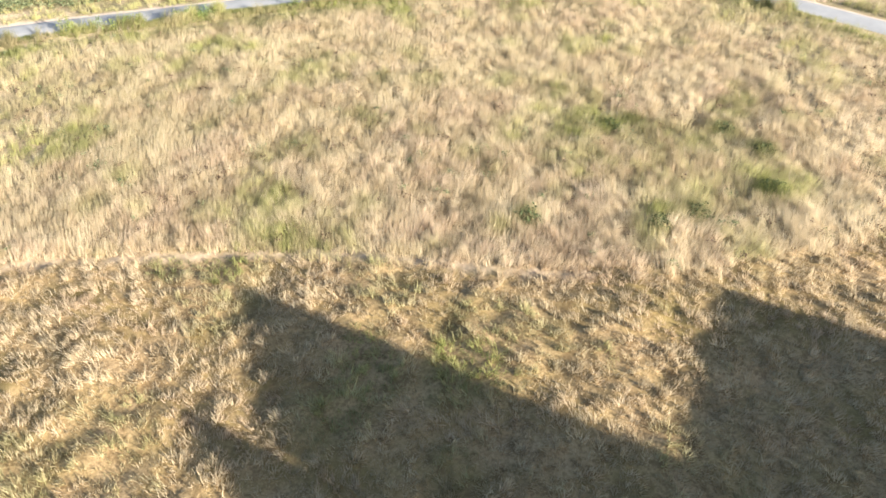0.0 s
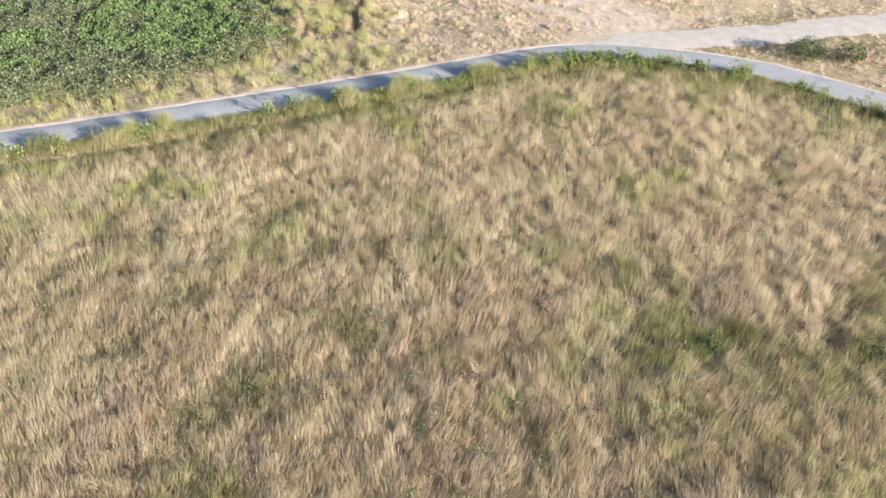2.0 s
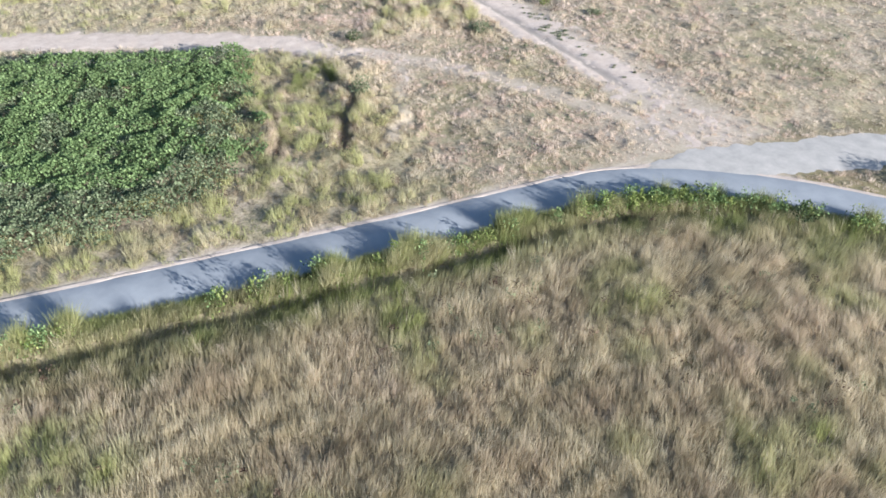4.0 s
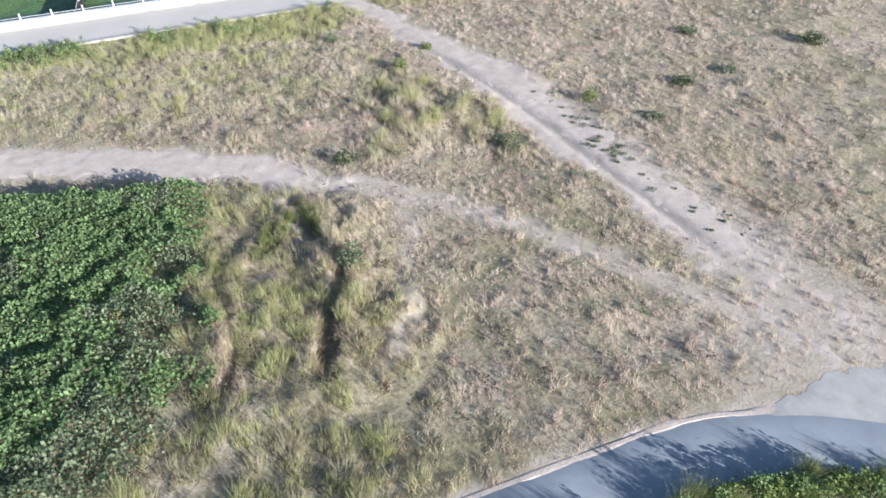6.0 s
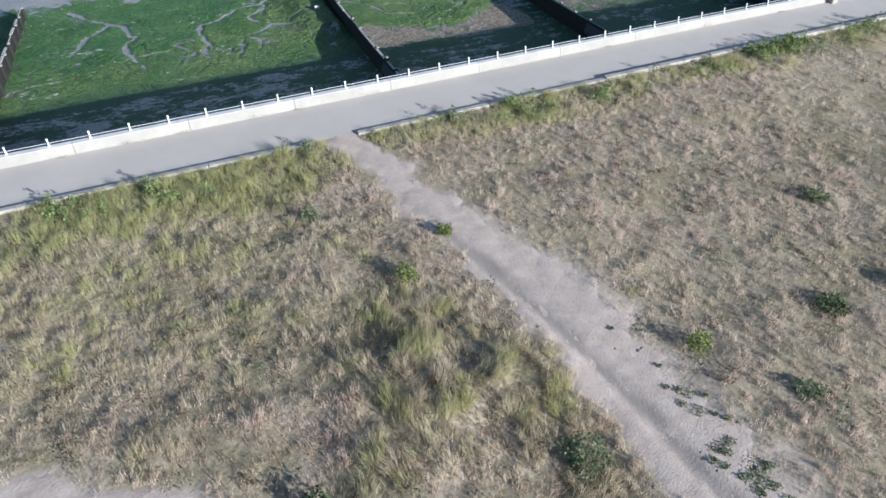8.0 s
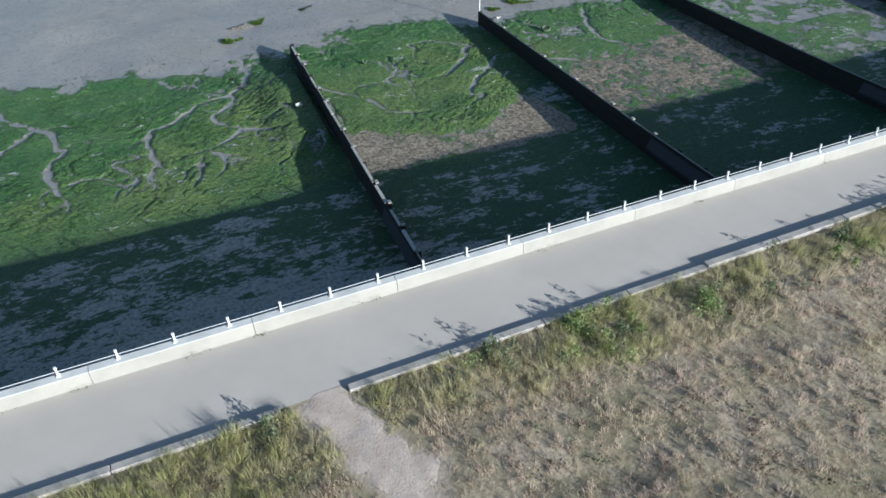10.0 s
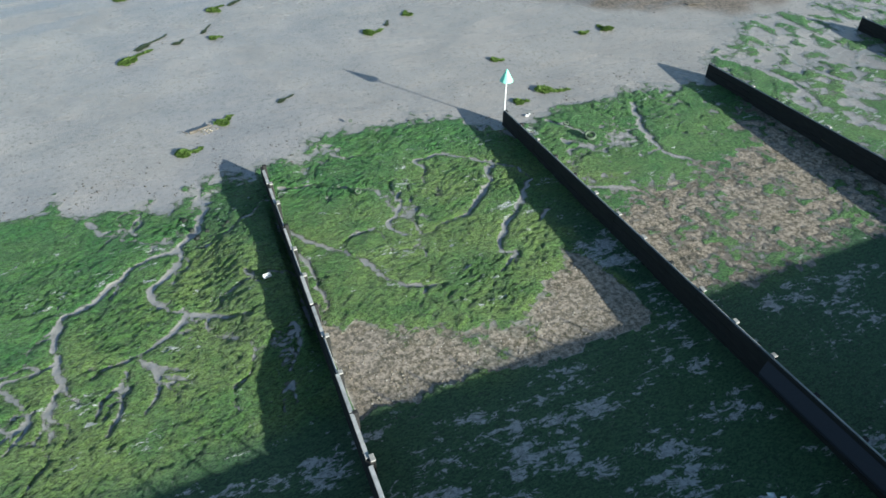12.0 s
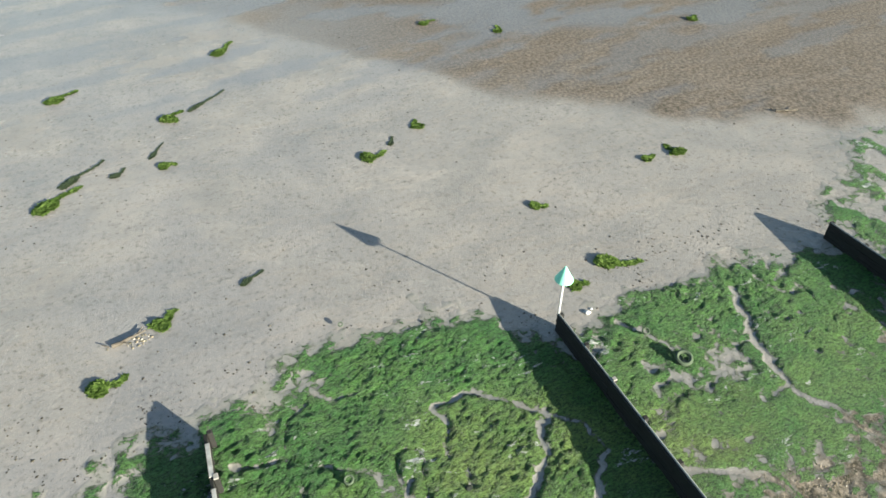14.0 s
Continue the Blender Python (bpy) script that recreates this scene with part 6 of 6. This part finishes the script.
def path_rosettes():
    """Flat grey-green plants pressed into the trodden earth."""
    rng = np.random.RandomState(28)
    cy = np.concatenate([rng.normal(50.4, 1.3, 20), rng.uniform(44, 55.5, 16)])
    p = np.stack([rut_x(cy) + np.concatenate([0.45 + np.abs(rng.normal(0.35, 0.4, 20)), 0.4 + np.abs(rng.normal(0.7, 0.6, 16))]), cy], 1)
    size = np.concatenate([rng.uniform(0.09, 0.24, 20), rng.uniform(0.05, 0.13, 16)])
    p, size = np.concatenate([p, [(26.75, 50.2), (26.45, 50.0)]]), np.concatenate([size, [0.36, 0.24]])
    n = 70
    rep = np.repeat(np.arange(len(p)), n)
    a, q = rng.rand(len(rep)) * 6.283, np.sqrt(rng.rand(len(rep))) * size[rep]
    x, y = p[rep, 0] + q * np.cos(a), p[rep, 1] + 0.8 * q * np.sin(a)
    c = np.column_stack([x, y, land_z(x, y) + 0.015 + 0.05 * rng.rand(len(rep))])
    tagged(new("path_rosettes", leaf_mesh("path_rosettes", c, rng.uniform(0.03, 0.07, len(c)), SAGE, 17, 0.8)), "flat grey-green plants pressed into a trodden path", "weeds", kind="stuff")


path_rosettes()


# ---- houses that shade the start of the flight ----
ALONG, ACROSS = Vector((0.638, -0.770, 0)), Vector((-0.770, -0.638, 0))


def house(corner, high, length, width, fall, label):
    """A plain house with one slope of roof: its high side runs along ALONG from the corner."""
    h = thing("house", label, "house", "houses by the meadow")
    c = Vector((corner[0], corner[1], 0))

    def at(s, t, z):
        return c + ALONG * s + ACROSS * t + Vector((0, 0, z))
    low = high - fall * width
    for name, m in (("wall", BRICK), ("roof", SLATE)):
        bm = bmesh.new()
        zs = (lambda t: (0.0, high - fall * t - 0.18)) if name == "wall" else (lambda t: (high - fall * t - 0.18, high - fall * t))
        e = 0.12 if name == "wall" else 0.0
        v = [bm.verts.new(at(s, t, zs(t)[k])) for k in (0, 1) for s, t in ((e, e), (length - e, e), (length - e, width - e), (e, width - e))]
        for q in ((3, 2, 1, 0), (4, 5, 6, 7), (0, 1, 5, 4), (1, 2, 6, 5), (2, 3, 7, 6), (3, 0, 4, 7)):
            bm.faces.new([v[i] for i in q])
        bmesh.ops.recalc_face_normals(bm, faces=bm.faces)
        part(name, bm, m, h)
    turn = math.degrees(math.atan2(ALONG.y, ALONG.x))
    for floor_z in (1.5, 4.2):
        if floor_z + 1 > low:
            continue
        for t in np.arange(1.0, width - 0.9, 1.7):
            w = part("window", box((0.06, 1.0, 1.2), (0, 0, 0), 0.01), WHITE, h)
            p = at(0.11, float(t), floor_z)
            w.matrix_basis = pose(p.x, p.y, p.z, 0, 0, turn)
            part("pane", box((0.03, 0.84, 1.04), (-0.03, 0, 0)), GLASS, w)


house((16.7, -10.7), 9.0, 14.0, 3.4, 0.36, "tall rendered house with a slate lean-to roof")
house((11.8, -10.1), 7.5, 14.0, 3.0, 0.89, "rendered house wing with a steep slate roof")
house((24.0, -7.2), 6.0, 16.0, 7.6, 0.01, "flat-roofed house with pale rendered walls")
